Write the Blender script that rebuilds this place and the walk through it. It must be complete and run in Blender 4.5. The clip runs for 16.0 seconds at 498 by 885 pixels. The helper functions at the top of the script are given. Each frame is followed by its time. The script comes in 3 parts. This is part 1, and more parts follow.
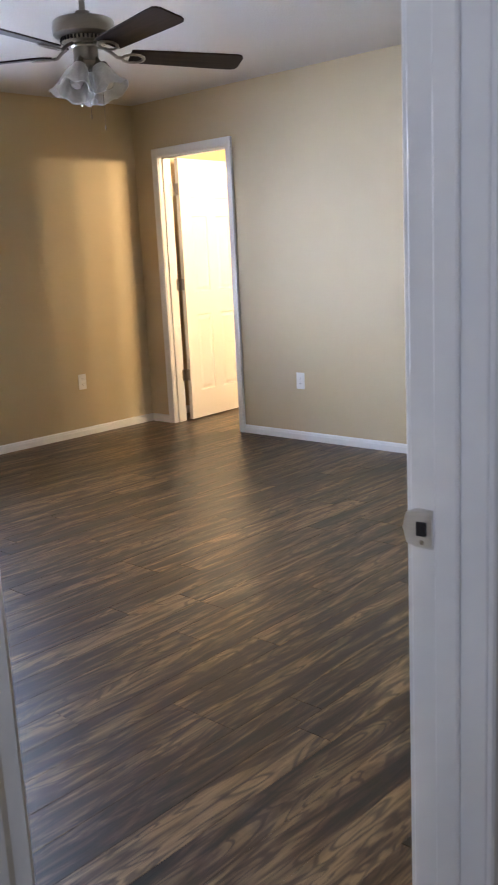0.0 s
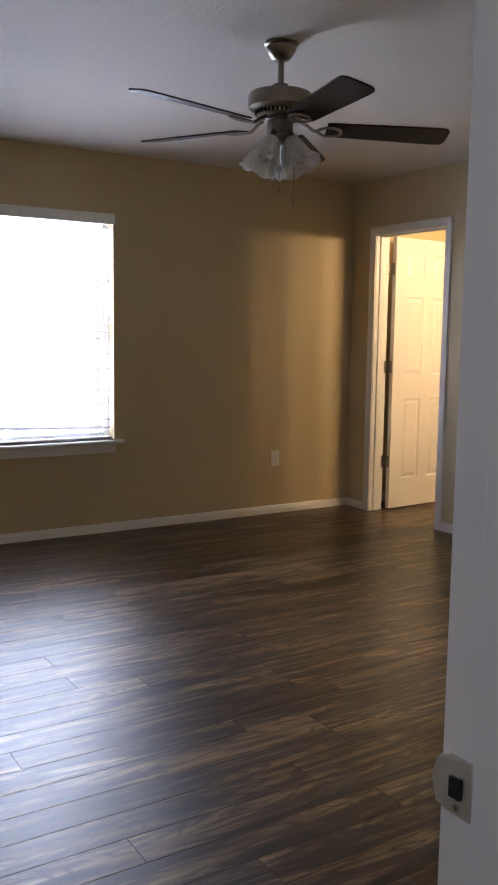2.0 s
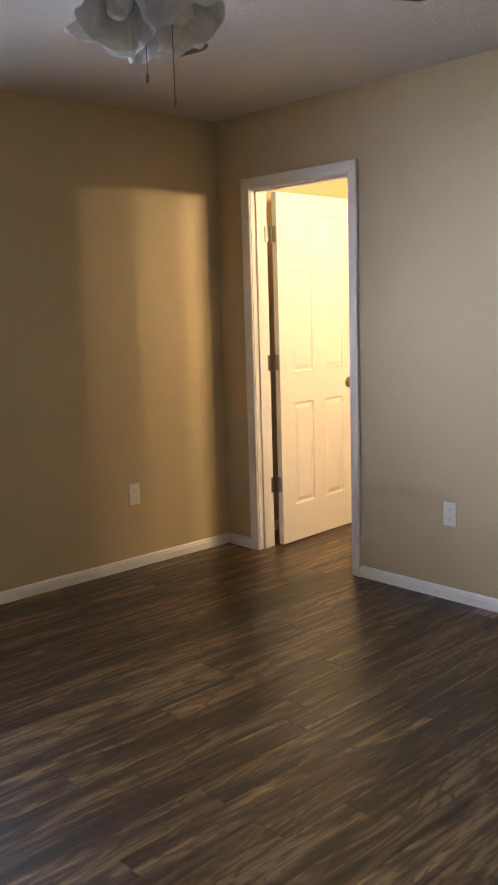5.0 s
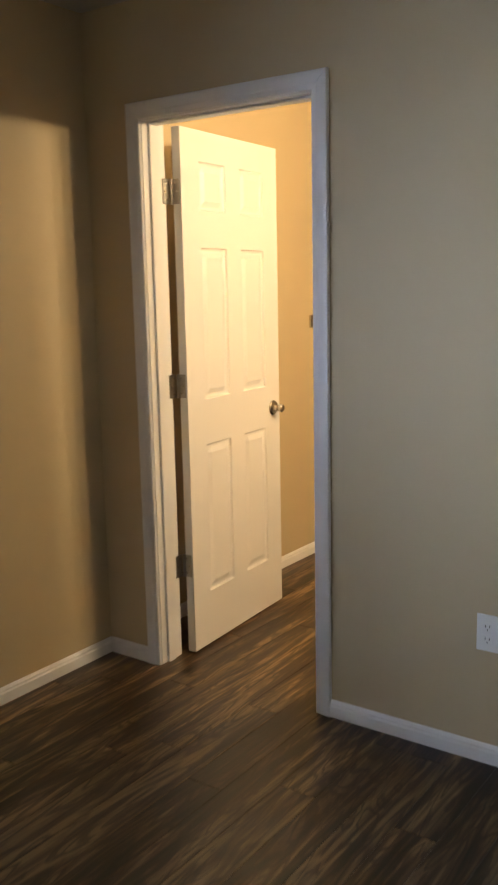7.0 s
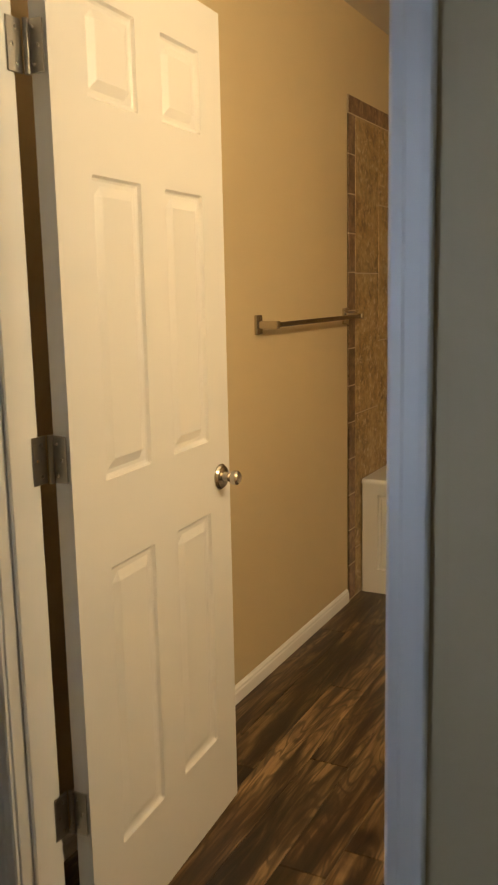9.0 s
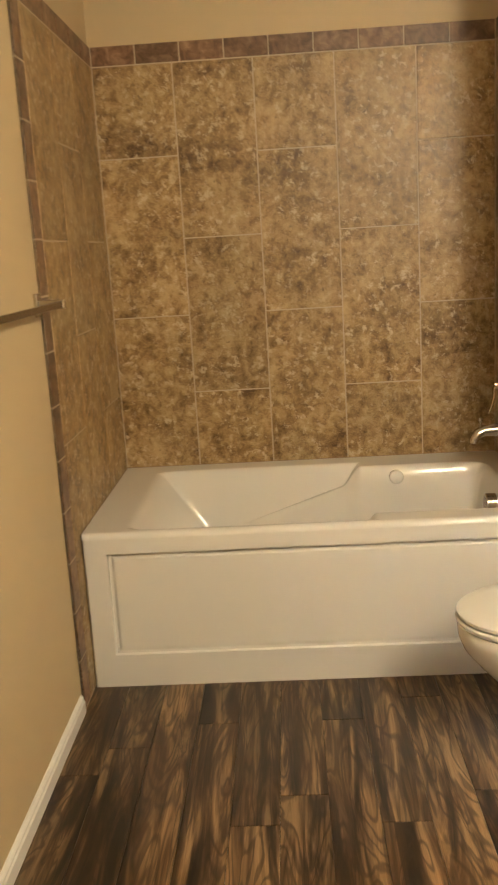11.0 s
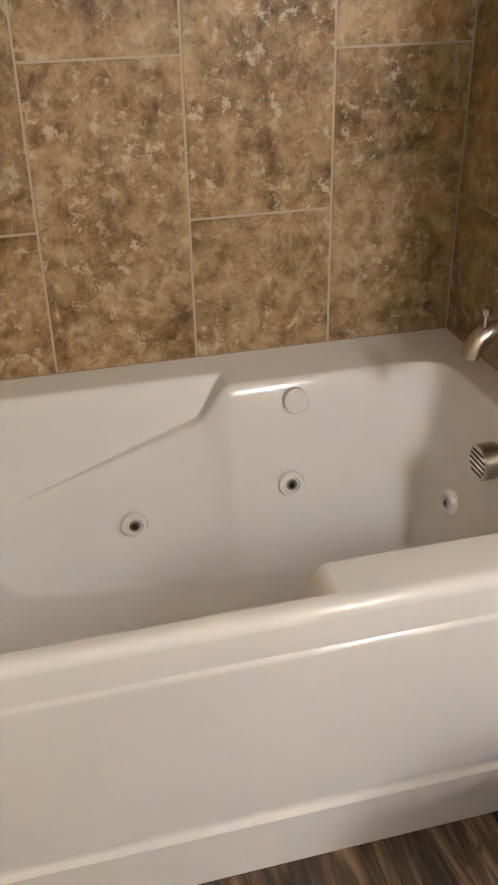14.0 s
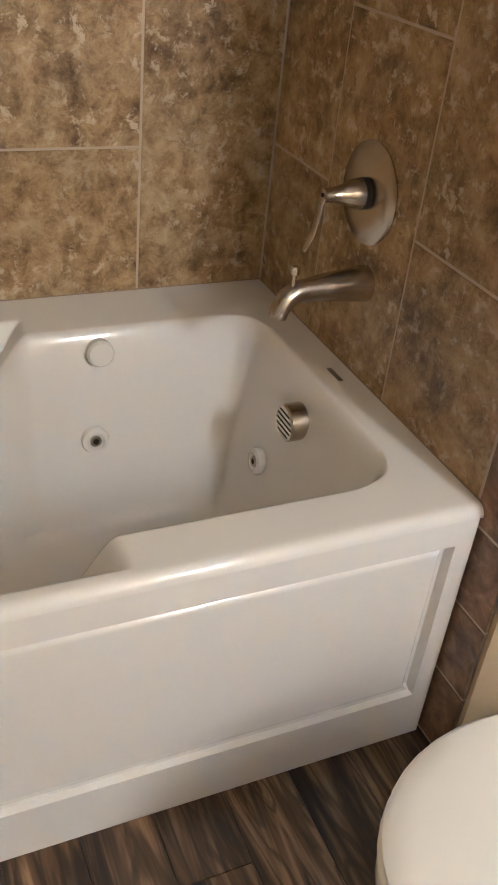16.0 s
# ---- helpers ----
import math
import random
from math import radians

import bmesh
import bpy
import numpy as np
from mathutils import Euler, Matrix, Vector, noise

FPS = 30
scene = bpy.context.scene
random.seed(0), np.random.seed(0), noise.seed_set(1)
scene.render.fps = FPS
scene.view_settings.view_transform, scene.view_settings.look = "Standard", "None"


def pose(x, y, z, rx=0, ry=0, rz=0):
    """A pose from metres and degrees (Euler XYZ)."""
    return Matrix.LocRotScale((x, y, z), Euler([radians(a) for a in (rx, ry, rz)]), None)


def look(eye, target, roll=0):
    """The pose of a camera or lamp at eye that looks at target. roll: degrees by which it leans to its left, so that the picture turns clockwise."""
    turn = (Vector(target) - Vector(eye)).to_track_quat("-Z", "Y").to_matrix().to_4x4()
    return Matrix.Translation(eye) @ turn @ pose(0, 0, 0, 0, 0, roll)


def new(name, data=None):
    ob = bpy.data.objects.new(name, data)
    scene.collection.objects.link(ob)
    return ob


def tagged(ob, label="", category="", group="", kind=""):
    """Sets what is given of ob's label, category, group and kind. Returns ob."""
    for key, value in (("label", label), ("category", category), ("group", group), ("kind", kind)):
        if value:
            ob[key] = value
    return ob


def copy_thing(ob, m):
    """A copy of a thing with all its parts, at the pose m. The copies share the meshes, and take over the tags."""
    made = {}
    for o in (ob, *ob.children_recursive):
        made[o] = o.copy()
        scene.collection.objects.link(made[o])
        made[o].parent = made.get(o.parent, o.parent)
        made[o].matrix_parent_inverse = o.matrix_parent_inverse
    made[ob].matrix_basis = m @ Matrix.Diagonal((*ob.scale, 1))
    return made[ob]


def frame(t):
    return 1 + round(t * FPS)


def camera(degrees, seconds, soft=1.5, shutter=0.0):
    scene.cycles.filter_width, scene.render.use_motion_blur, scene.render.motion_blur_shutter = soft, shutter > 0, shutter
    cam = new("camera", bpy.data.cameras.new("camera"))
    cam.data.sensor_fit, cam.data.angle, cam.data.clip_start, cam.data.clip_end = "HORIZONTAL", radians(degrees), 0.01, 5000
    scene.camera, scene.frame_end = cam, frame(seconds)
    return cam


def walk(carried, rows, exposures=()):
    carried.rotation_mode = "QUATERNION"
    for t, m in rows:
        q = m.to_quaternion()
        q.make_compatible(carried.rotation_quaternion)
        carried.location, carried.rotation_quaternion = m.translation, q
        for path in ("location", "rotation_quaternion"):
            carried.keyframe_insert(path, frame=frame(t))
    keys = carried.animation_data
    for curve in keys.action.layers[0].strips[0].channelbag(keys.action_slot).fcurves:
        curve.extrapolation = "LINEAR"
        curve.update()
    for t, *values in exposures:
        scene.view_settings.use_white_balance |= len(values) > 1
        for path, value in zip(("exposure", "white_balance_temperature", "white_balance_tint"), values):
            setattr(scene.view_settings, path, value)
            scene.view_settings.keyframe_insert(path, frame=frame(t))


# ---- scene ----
cam = camera(31.4, 16.0, soft=1.8, shutter=0.4)
PATH = [
    (0, (-4.731, -5.471, 1.295), (-3.3, -4.137, 0.88), -2.9),
    (0.5, (-4.577, -5.374, 1.297), (-3.223, -3.966, 0.87), -1.9),
    (1, (-4.435, -5.404, 1.347), (-3.239, -3.845, 0.976), -0.4),
    (1.5, (-4.363, -5.425, 1.344), (-3.278, -3.76, 1.12), 1.1),
    (2, (-4.291, -5.392, 1.325), (-3.237, -3.71, 1.08), 0.8),
    (2.5, (-4.186, -5.182, 1.331), (-3.14, -3.498, 1.069), 0.5),
    (3, (-4.099, -4.997, 1.361), (-3.04, -3.321, 1.094), -0.4),
    (3.5, (-3.909, -4.745, 1.386), (-2.85, -3.071, 1.11), 0.0),
    (4, (-3.725, -4.51, 1.374), (-2.625, -2.862, 1.099), 0.5),
    (4.5, (-3.628, -4.227, 1.412), (-2.339, -2.726, 1.121), 0.3),
    (4.7, (-3.564, -4.118, 1.416), (-2.253, -2.637, 1.118), -0.9),
    (6.8, (-2.602, -2.595, 1.458), (-1.028, -1.412, 1.108), -0.7),
    (7, (-2.466, -2.473, 1.458), (-0.862, -1.328, 1.112), -1.2),
    (7.5, (-2.098, -2.172, 1.446), (-0.446, -1.097, 1.108), -1.2),
    (8, (-1.794, -1.851, 1.409), (-0.133, -0.784, 1.091), -1.3),
    (8.5, (-1.436, -1.58, 1.38), (0.276, -0.597, 1.06), -1.5),
    (9, (-1.135, -1.346, 1.392), (0.622, -0.452, 1.051), -1.2),
    (9.5, (-0.896, -1.092, 1.399), (0.937, -0.378, 1.034), -1.8),
    (10, (-0.614, -0.946, 1.399), (1.297, -0.499, 1.011), -2.1),
    (10.2, (-0.516, -0.879, 1.403), (1.414, -0.529, 1.012), -2.1),
    (12.3, (0.791, -0.603, 1.369), (2.66, -0.851, 0.702), -3.5),
    (12.5, (0.932, -0.593, 1.371), (2.76, -0.884, 0.612), -3.5),
    (13, (1.286, -0.698, 1.35), (3.051, -1.032, 0.471), -2.8),
    (13.5, (1.554, -0.665, 1.344), (3.281, -1.027, 0.403), -2.7),
    (14, (1.71, -0.608, 1.335), (3.399, -1.021, 0.347), -1.2),
    (14.5, (1.738, -0.648, 1.337), (3.39, -1.137, 0.322), 2.9),
    (15, (1.761, -0.662, 1.33), (3.312, -1.354, 0.274), 5.7),
    (15.5, (1.762, -0.664, 1.326), (3.275, -1.406, 0.249), 5.9),
    (16, (1.779, -0.686, 1.343), (3.268, -1.435, 0.237), 6.4),
]
walk(cam, [(t, look(eye, target, roll)) for t, eye, target, roll in PATH],
     exposures=[(0.0, 0.88, 6000, 21), (0.6, 0.75, 6000, 20), (1.0, 0.35, 6300, 21), (1.4, -0.15, 6450, 23), (3.0, -0.15, 6550, 23), (3.8, 0.1, 6400, 22), (4.6, 0.25, 6500, 22), (7.0, -0.17, 6250, 17),
                (9.0, -0.75, 6100, 12), (10.2, -0.1, 5750, 9), (12.3, 0.06, 4500, 15), (16.0, 0.1, 4250, 17)])

# ---- world and lamps ----
world = bpy.data.worlds.new("world")
scene.world = world
world.use_nodes = True
wn = world.node_tree
sky = wn.nodes.new("ShaderNodeTexSky")
sky.sky_type, sky.sun_disc, sky.sun_elevation, sky.sun_rotation = "NISHITA", False, radians(38), radians(190)
wn.links.new(sky.outputs[0], wn.nodes["Background"].inputs[0])
wn.nodes["Background"].inputs[1].default_value = 0.12


def area_lamp(name, m, sx, sy, watts, color):
    d = bpy.data.lights.new(name, "AREA")
    d.shape, d.size, d.size_y, d.energy, d.color = "RECTANGLE", sx, sy, watts, color
    ob = new(name, d)
    ob.matrix_world = m
    return ob


# daylight in the bedroom window's opening, and from the rooms behind the entry
area_lamp("window_daylight", look((-2.66, 0.42, 1.36), (-2.66, -3, 1.2)), 1.49, 1.7, 175, (0.68, 0.81, 1.0))
area_lamp("hall_daylight", look((-5.44, -5.35, 1.4), (-3.6, -5.1, 1.2)), 0.5, 1.8, 8, (0.68, 0.81, 1.0))
# warm bulbs over the bathroom vanity
for bx in (0.18, 0.45, 0.72, 0.99):
    d = bpy.data.lights.new("vanity_bulb", "POINT")
    d.energy, d.color, d.shadow_soft_size = 34, (1.0, 0.775, 0.435), 0.055
    new("vanity_bulb", d).location = (bx, -1.80, 2.03)


# ---- materials ----
class Mat:
    """A small wrapper to write node materials in few lines."""

    def __init__(self, name, rough=0.5, metal=0.0):
        self.m = bpy.data.materials.new(name)
        self.m.use_nodes = True
        self.t = self.m.node_tree
        self.b = self.t.nodes["Principled BSDF"]
        self.b.inputs["Roughness"].default_value, self.b.inputs["Metallic"].default_value = rough, metal

    def node(self, kind, **sockets):
        n = self.t.nodes.new("ShaderNode" + kind)
        for k, v in sockets.items():
            k = k.replace("_", " ")
            self.put(n.inputs[k], v)
        return n

    def put(self, socket, v):
        if hasattr(v, "is_output"):
            self.t.links.new(v, socket)
        else:
            socket.default_value = v

    def coords(self, scale=(1, 1, 1), local=False, rand=0.0):
        out = self.node("TexCoord").outputs["Object"] if local else self.node("NewGeometry").outputs["Position"]
        mp = self.node("Mapping")
        self.put(mp.inputs["Vector"], out)
        mp.inputs["Scale"].default_value = scale
        out = mp.outputs[0]
        if rand:
            r = self.node("ObjectInfo").outputs["Random"]
            mul = self.t.nodes.new("ShaderNodeVectorMath")
            mul.operation = "MULTIPLY_ADD"
            self.put(mul.inputs[0], r)
            mul.inputs[1].default_value = (rand, rand * 1.7, rand * 0.6)
            self.put(mul.inputs[2], out)
            out = mul.outputs[0]
        return out

    def noise(self, vec, scale, detail=4, rough=0.55, distortion=0.0):
        n = self.node("TexNoise", Vector=vec, Scale=scale, Detail=detail, Roughness=rough, Distortion=distortion)
        return n.outputs["Fac"]

    def ramp(self, fac, stops):
        n = self.t.nodes.new("ShaderNodeValToRGB")
        self.put(n.inputs[0], fac)
        e = n.color_ramp.elements
        while len(e) < len(stops):
            e.new(0.5)
        for el, (p, c) in zip(e, stops):
            el.position, el.color = p, (*c, 1) if len(c) == 3 else c
        return n.outputs[0]

    def mix(self, fac, a, b, blend="MIX"):
        n = self.t.nodes.new("ShaderNodeMix")
        n.data_type, n.blend_type = "RGBA", blend
        self.put(n.inputs[0], fac)
        for s, v in ((n.inputs[6], a), (n.inputs[7], b)):
            self.put(s, (*v, 1) if isinstance(v, tuple) and len(v) == 3 else v)
        return n.outputs[2]

    def math(self, op, a, b=0.0):
        n = self.t.nodes.new("ShaderNodeMath")
        n.operation = op
        self.put(n.inputs[0], a)
        self.put(n.inputs[1], b)
        return n.outputs[0]

    def color(self, v):
        self.put(self.b.inputs["Base Color"], (*v, 1) if isinstance(v, tuple) and len(v) == 3 else v)
        return self

    def rough(self, v):
        self.put(self.b.inputs["Roughness"], v)
        return self

    def bump(self, h, strength=0.2, distance=0.002):
        n = self.node("Bump", Height=h, Strength=strength, Distance=distance)
        self.put(self.b.inputs["Normal"], n.outputs[0])
        return self


def paint(name, color, rough=0.6, texture=0.25, scale=140, dist=0.0012, spread=0.06):
    m = Mat(name)
    p = m.coords()
    big = m.noise(p, 1.6, 3)
    c2 = tuple(c * (1 - spread * 1.6) for c in color)
    m.color(m.mix(big, color, c2))
    m.rough(m.math("MULTIPLY_ADD", m.noise(p, 9, 3), 0.12))
    m.b.inputs["Roughness"].links[0].from_node.inputs[2].default_value = rough - 0.06
    m.bump(m.noise(p, scale, 3, 0.6), texture, dist)
    return m.m


WALL = paint("greige_wall_paint", (0.555, 0.441, 0.263), 0.62, 0.35, 120, 0.0016)
CEIL = paint("textured_ceiling_paint", (0.60, 0.56, 0.50), 0.75, 0.8, 75, 0.005)
TRIM = paint("white_trim_paint", (0.80, 0.79, 0.77), 0.33, 0.10, 60, 0.0006, 0.02)
DOOR = paint("white_door_paint", (0.72, 0.70, 0.665), 0.36, 0.12, 170, 0.0005, 0.02)
PLASTIC = paint("white_plastic", (0.80, 0.79, 0.76), 0.3, 0.02, 50, 0.0003, 0.01)
SLAT = paint("white_blind_vinyl", (0.82, 0.82, 0.82), 0.4, 0.02, 50, 0.0003, 0.01)
ACRYLIC = paint("white_tub_acrylic", (0.80, 0.78, 0.745), 0.11, 0.0, 14, 0.0006, 0.02)
PORCELAIN = paint("white_porcelain", (0.80, 0.775, 0.73), 0.10, 0.0, 14, 0.0004, 0.01)
GROUT = paint("beige_grout", (0.52, 0.43, 0.31), 0.85, 0.5, 300, 0.001, 0.10)
# near-black for dark parts, holes, and the shade coloured in at the tub's foot
DARK = paint("dark_parts_and_shade", (0.015, 0.013, 0.012), 0.7, 0.0)
SUBFLOOR = paint("dark_subfloor", (0.03, 0.022, 0.016), 0.8, 0.1)
CAULK = paint("stained_caulk", (0.30, 0.23, 0.16), 0.6, 0.3, 90, 0.001, 0.2)
FROST = Mat("frosted_glass", 0.35)
FROST.color(FROST.ramp(FROST.noise(FROST.coords(), 22, 3, 0.6, 1.5), [(0.35, (0.74, 0.74, 0.72)), (0.65, (0.90, 0.90, 0.88))]))
FROST.b.inputs["Transmission Weight"].default_value = 0.35
FROST = FROST.m


def brushed(name, color, rough):
    m = Mat(name, rough, 1.0)
    p = m.coords((40, 40, 400))
    n = m.noise(p, 1.0, 3)
    m.color(m.mix(n, color, tuple(c * 0.82 for c in color)))
    m.bump(n, 0.06, 0.0004)
    return m.m


NICKEL = brushed("brushed_nickel", (0.60, 0.55, 0.47), 0.25)
FANMETAL = brushed("fan_brushed_pewter", (0.30, 0.27, 0.225), 0.32)
HINGE = brushed("satin_hinge_steel", (0.38, 0.35, 0.31), 0.34)
STRIKE = brushed("satin_strike_steel", (0.75, 0.75, 0.74), 0.5)
BRONZE = brushed("dark_bar_metal", (0.30, 0.25, 0.20), 0.22)


def wood_floor():
    m = Mat("vinyl_plank_wood", 0.36)
    raw = m.node("TexCoord").outputs["Object"]
    rnd = m.node("ObjectInfo").outputs["Random"]
    off = m.t.nodes.new("ShaderNodeVectorMath")
    off.operation = "MULTIPLY_ADD"
    m.put(off.inputs[0], m.node("TexWhiteNoise", Vector=m.node("CombineXYZ", X=m.math("MULTIPLY", rnd, 917.0)).outputs[0]).outputs["Color"])
    off.inputs[1].default_value = (23, 31, 17)
    m.put(off.inputs[2], raw)
    p = off.outputs[0]

    def mapped(sx_, sy_):
        mp = m.node("Mapping", Vector=p)
        mp.inputs["Scale"].default_value = (sx_, sy_, 1.0)
        return mp.outputs[0]

    # long flames, cathedral lines that follow their contours, fine pores and a few knots
    flame = m.noise(mapped(1.6, 16.0), 1.0, 4, 0.58, 1.8)
    wide = m.noise(mapped(0.8, 8.0), 1.0, 2, 0.5, 0.8)
    ring = m.math("MULTIPLY_ADD", m.math("SINE", m.math("MULTIPLY", m.noise(mapped(1.7, 11.0), 1.0, 2, 0.45, 1.5), 46.0)), 0.5)
    ring.node.inputs[2].default_value = 0.5
    fine = m.noise(mapped(7.0, 170.0), 1.0, 4, 0.65, 0.3)
    field = m.math("ADD", m.math("MULTIPLY", flame, 0.6), m.math("MULTIPLY", wide, 0.4))
    tone = m.ramp(field, [(0.40, (0.008, 0.004, 0.002)), (0.46, (0.040, 0.021, 0.010)), (0.52, (0.118, 0.072, 0.034)), (0.60, (0.275, 0.183, 0.092))])
    tone = m.mix(m.ramp(ring, [(0.55, (0, 0, 0)), (0.97, (0.66, 0.66, 0.66))]), tone, (0.018, 0.010, 0.006))
    tone = m.mix(m.ramp(fine, [(0.45, (0, 0, 0)), (0.74, (0.42, 0.42, 0.42))]), tone, (0.026, 0.015, 0.009))
    vor = m.node("TexVoronoi", Vector=mapped(2.0, 6.5), Scale=1.0)
    knot = m.ramp(vor.outputs["Distance"], [(0.03, (0.9, 0.9, 0.9)), (0.11, (0, 0, 0))])
    tone = m.mix(knot, tone, (0.012, 0.006, 0.004))
    tone = m.mix(1.0, tone, m.ramp(rnd, [(0.0, (0.70, 0.69, 0.68)), (1.0, (1.16, 1.14, 1.11))]), "MULTIPLY")
    m.b.inputs["Specular IOR Level"].default_value = 0.5
    m.color(tone)
    m.rough(m.ramp(fine, [(0.3, (0.31, 0.31, 0.31)), (0.8, (0.43, 0.43, 0.43))]))
    m.bump(m.math("ADD", fine, m.math("MULTIPLY", ring, 0.3)), 0.22, 0.001)
    return m.m


FLOORWOOD = wood_floor()


def stone_tile():
    m = Mat("mottled_brown_stone_tile", 0.42)
    p = m.coords((1, 1, 1), rand=13.0)
    cloud = m.noise(p, 5.5, 6, 0.66, 0.4)
    mid = m.noise(p, 24.0, 6, 0.74, 0.35)
    fine = m.noise(p, 120.0, 4, 0.6)
    field = m.math("ADD", m.math("MULTIPLY", cloud, 0.45), m.math("MULTIPLY", mid, 0.55))
    tone = m.ramp(field, [(0.37, (0.080, 0.042, 0.013)), (0.44, (0.20, 0.125, 0.045)), (0.51, (0.345, 0.236, 0.098)), (0.60, (0.50, 0.375, 0.190))])
    fleck = m.noise(p, 36.0, 6, 0.74, 0.3)
    patch = m.ramp(m.noise(p, 9.0, 3, 0.6), [(0.40, (0.25, 0.25, 0.25)), (0.62, (1, 1, 1))])
    tone = m.mix(m.math("MULTIPLY", patch, m.ramp(fleck, [(0.54, (0, 0, 0)), (0.60, (0.9, 0.9, 0.9))])), tone, (0.60, 0.495, 0.33))
    tone = m.mix(m.ramp(fleck, [(0.34, (0.55, 0.55, 0.55)), (0.42, (0, 0, 0))]), tone, (0.075, 0.042, 0.017))
    tone = m.mix(m.math("MULTIPLY", fine, 0.2), tone, (0.17, 0.118, 0.066))
    rnd = m.node("ObjectInfo").outputs["Random"]
    tone = m.mix(1.0, tone, m.ramp(rnd, [(0.0, (0.86, 0.85, 0.84)), (1.0, (1.08, 1.07, 1.05))]), "MULTIPLY")
    m.color(tone)
    m.rough(m.ramp(mid, [(0.3, (0.36, 0.36, 0.36)), (0.7, (0.55, 0.55, 0.55))]))
    m.bump(m.math("ADD", mid, m.math("MULTIPLY", fine, 0.4)), 0.3, 0.002)
    return m.m


TILE = stone_tile()


def border_tile():
    m = Mat("reddish_brown_border_tile", 0.45)
    p = m.coords((1, 1, 1), rand=9.0)
    n = m.noise(p, 24.0, 5, 0.6, 0.6)
    tone = m.ramp(n, [(0.33, (0.075, 0.040, 0.020)), (0.5, (0.15, 0.086, 0.046)), (0.68, (0.255, 0.165, 0.095))])
    rnd = m.node("ObjectInfo").outputs["Random"]
    m.color(m.mix(1.0, tone, m.ramp(rnd, [(0.0, (0.78, 0.76, 0.74)), (1.0, (1.25, 1.22, 1.2))]), "MULTIPLY"))
    m.bump(n, 0.3, 0.002)
    return m.m


BORDER = border_tile()


def blade_wood():
    m = Mat("dark_walnut_blade", 0.5)
    m.b.inputs["Specular IOR Level"].default_value = 0.18
    p = m.coords((3, 60, 60), local=True)
    n = m.noise(p, 1.0, 5, 0.6, 0.6)
    m.color(m.ramp(n, [(0.3, (0.012, 0.007, 0.005)), (0.7, (0.036, 0.020, 0.013))]))
    m.bump(n, 0.15, 0.0008)
    return m.m


BLADE = blade_wood()


def outside_mat():
    m = Mat("hazy_daylight", 1.0)
    m.color((0.8, 0.82, 0.85))
    m.b.inputs["Emission Color"].default_value = (0.92, 0.97, 1.0, 1)
    m.b.inputs["Emission Strength"].default_value = 0.8
    return m.m


OUTSIDE = outside_mat()
GLASS = Mat("clear_glass", 0.02)
GLASS.color((0.97, 0.98, 0.98))
GLASS.b.inputs["Transmission Weight"].default_value = 1.0
GLASS.b.inputs["IOR"].default_value = 1.1
GLASS = GLASS.m


# ---- mesh helpers ----
def box(bm, x0, x1, y0, y1, z0, z1):
    v = [bm.verts.new((x, y, z)) for x in (x0, x1) for y in (y0, y1) for z in (z0, z1)]
    for f in ((0, 1, 3, 2), (4, 6, 7, 5), (0, 4, 5, 1), (2, 3, 7, 6), (0, 2, 6, 4), (1, 5, 7, 3)):
        bm.faces.new([v[i] for i in f])
    return bm


def boxes(*rows):
    bm = bmesh.new()
    for r in rows:
        box(bm, *r)
    return bm


def bev(bm, w, n=2):
    bmesh.ops.bevel(bm, geom=list(bm.edges), offset=w, segments=n, affect="EDGES", profile=0.5, clamp_overlap=True)
    return bm


def rbox(x0, x1, y0, y1, z0, z1, w=0.003, n=2):
    return bev(boxes((x0, x1, y0, y1, z0, z1)), w, n)


def lathe(profile, n=32, bm=None, m=None):
    """profile of (radius, height) turned about z."""
    bm = bm or bmesh.new()
    rings = []
    for r, z in profile:
        ring = []
        for i in range(n):
            a = 2 * math.pi * i / n
            co = Vector((r * math.cos(a), r * math.sin(a), z))
            ring.append(bm.verts.new(m @ co if m else co))
        rings.append(ring)
    for a, b in zip(rings, rings[1:]):
        for i in range(n):
            bm.faces.new((a[i], a[(i + 1) % n], b[(i + 1) % n], b[i]))
    for ring, (r, _) in ((rings[0], profile[0]), (rings[-1], profile[-1])):
        if r > 1e-6:
            bm.faces.new(ring)
    return bm


def tube(points, radii, n=16, bm=None, flat=1.0):
    """A swept tube with a radius at each point; flat squeezes it across the bend."""
    bm = bm or bmesh.new()
    pts = [Vector(p) for p in points]
    rings = []
    for i, p in enumerate(pts):
        d = (pts[min(i + 1, len(pts) - 1)] - pts[max(i - 1, 0)]).normalized()
        side = d.cross(Vector((0, 0, 1)))
        side = side.normalized() if side.length > 1e-3 else Vector((1, 0, 0))
        up = side.cross(d).normalized()
        r = radii[i]
        rings.append([bm.verts.new(p + side * r * math.cos(2 * math.pi * k / n) + up * r * flat * math.sin(2 * math.pi * k / n)) for k in range(n)])
    for a, b in zip(rings, rings[1:]):
        for k in range(n):
            bm.faces.new((a[k], a[(k + 1) % n], b[(k + 1) % n], b[k]))
    bm.faces.new(rings[0])
    bm.faces.new(rings[-1])
    return bm


def loft(rings):
    bm = bmesh.new()
    vs = [[bm.verts.new(p) for p in r] for r in rings]
    n = len(rings[0])
    for a, b in zip(vs, vs[1:]):
        for k in range(n):
            bm.faces.new((a[k], a[(k + 1) % n], b[(k + 1) % n], b[k]))
    bm.faces.new(vs[0])
    bm.faces.new(vs[-1])
    return bm


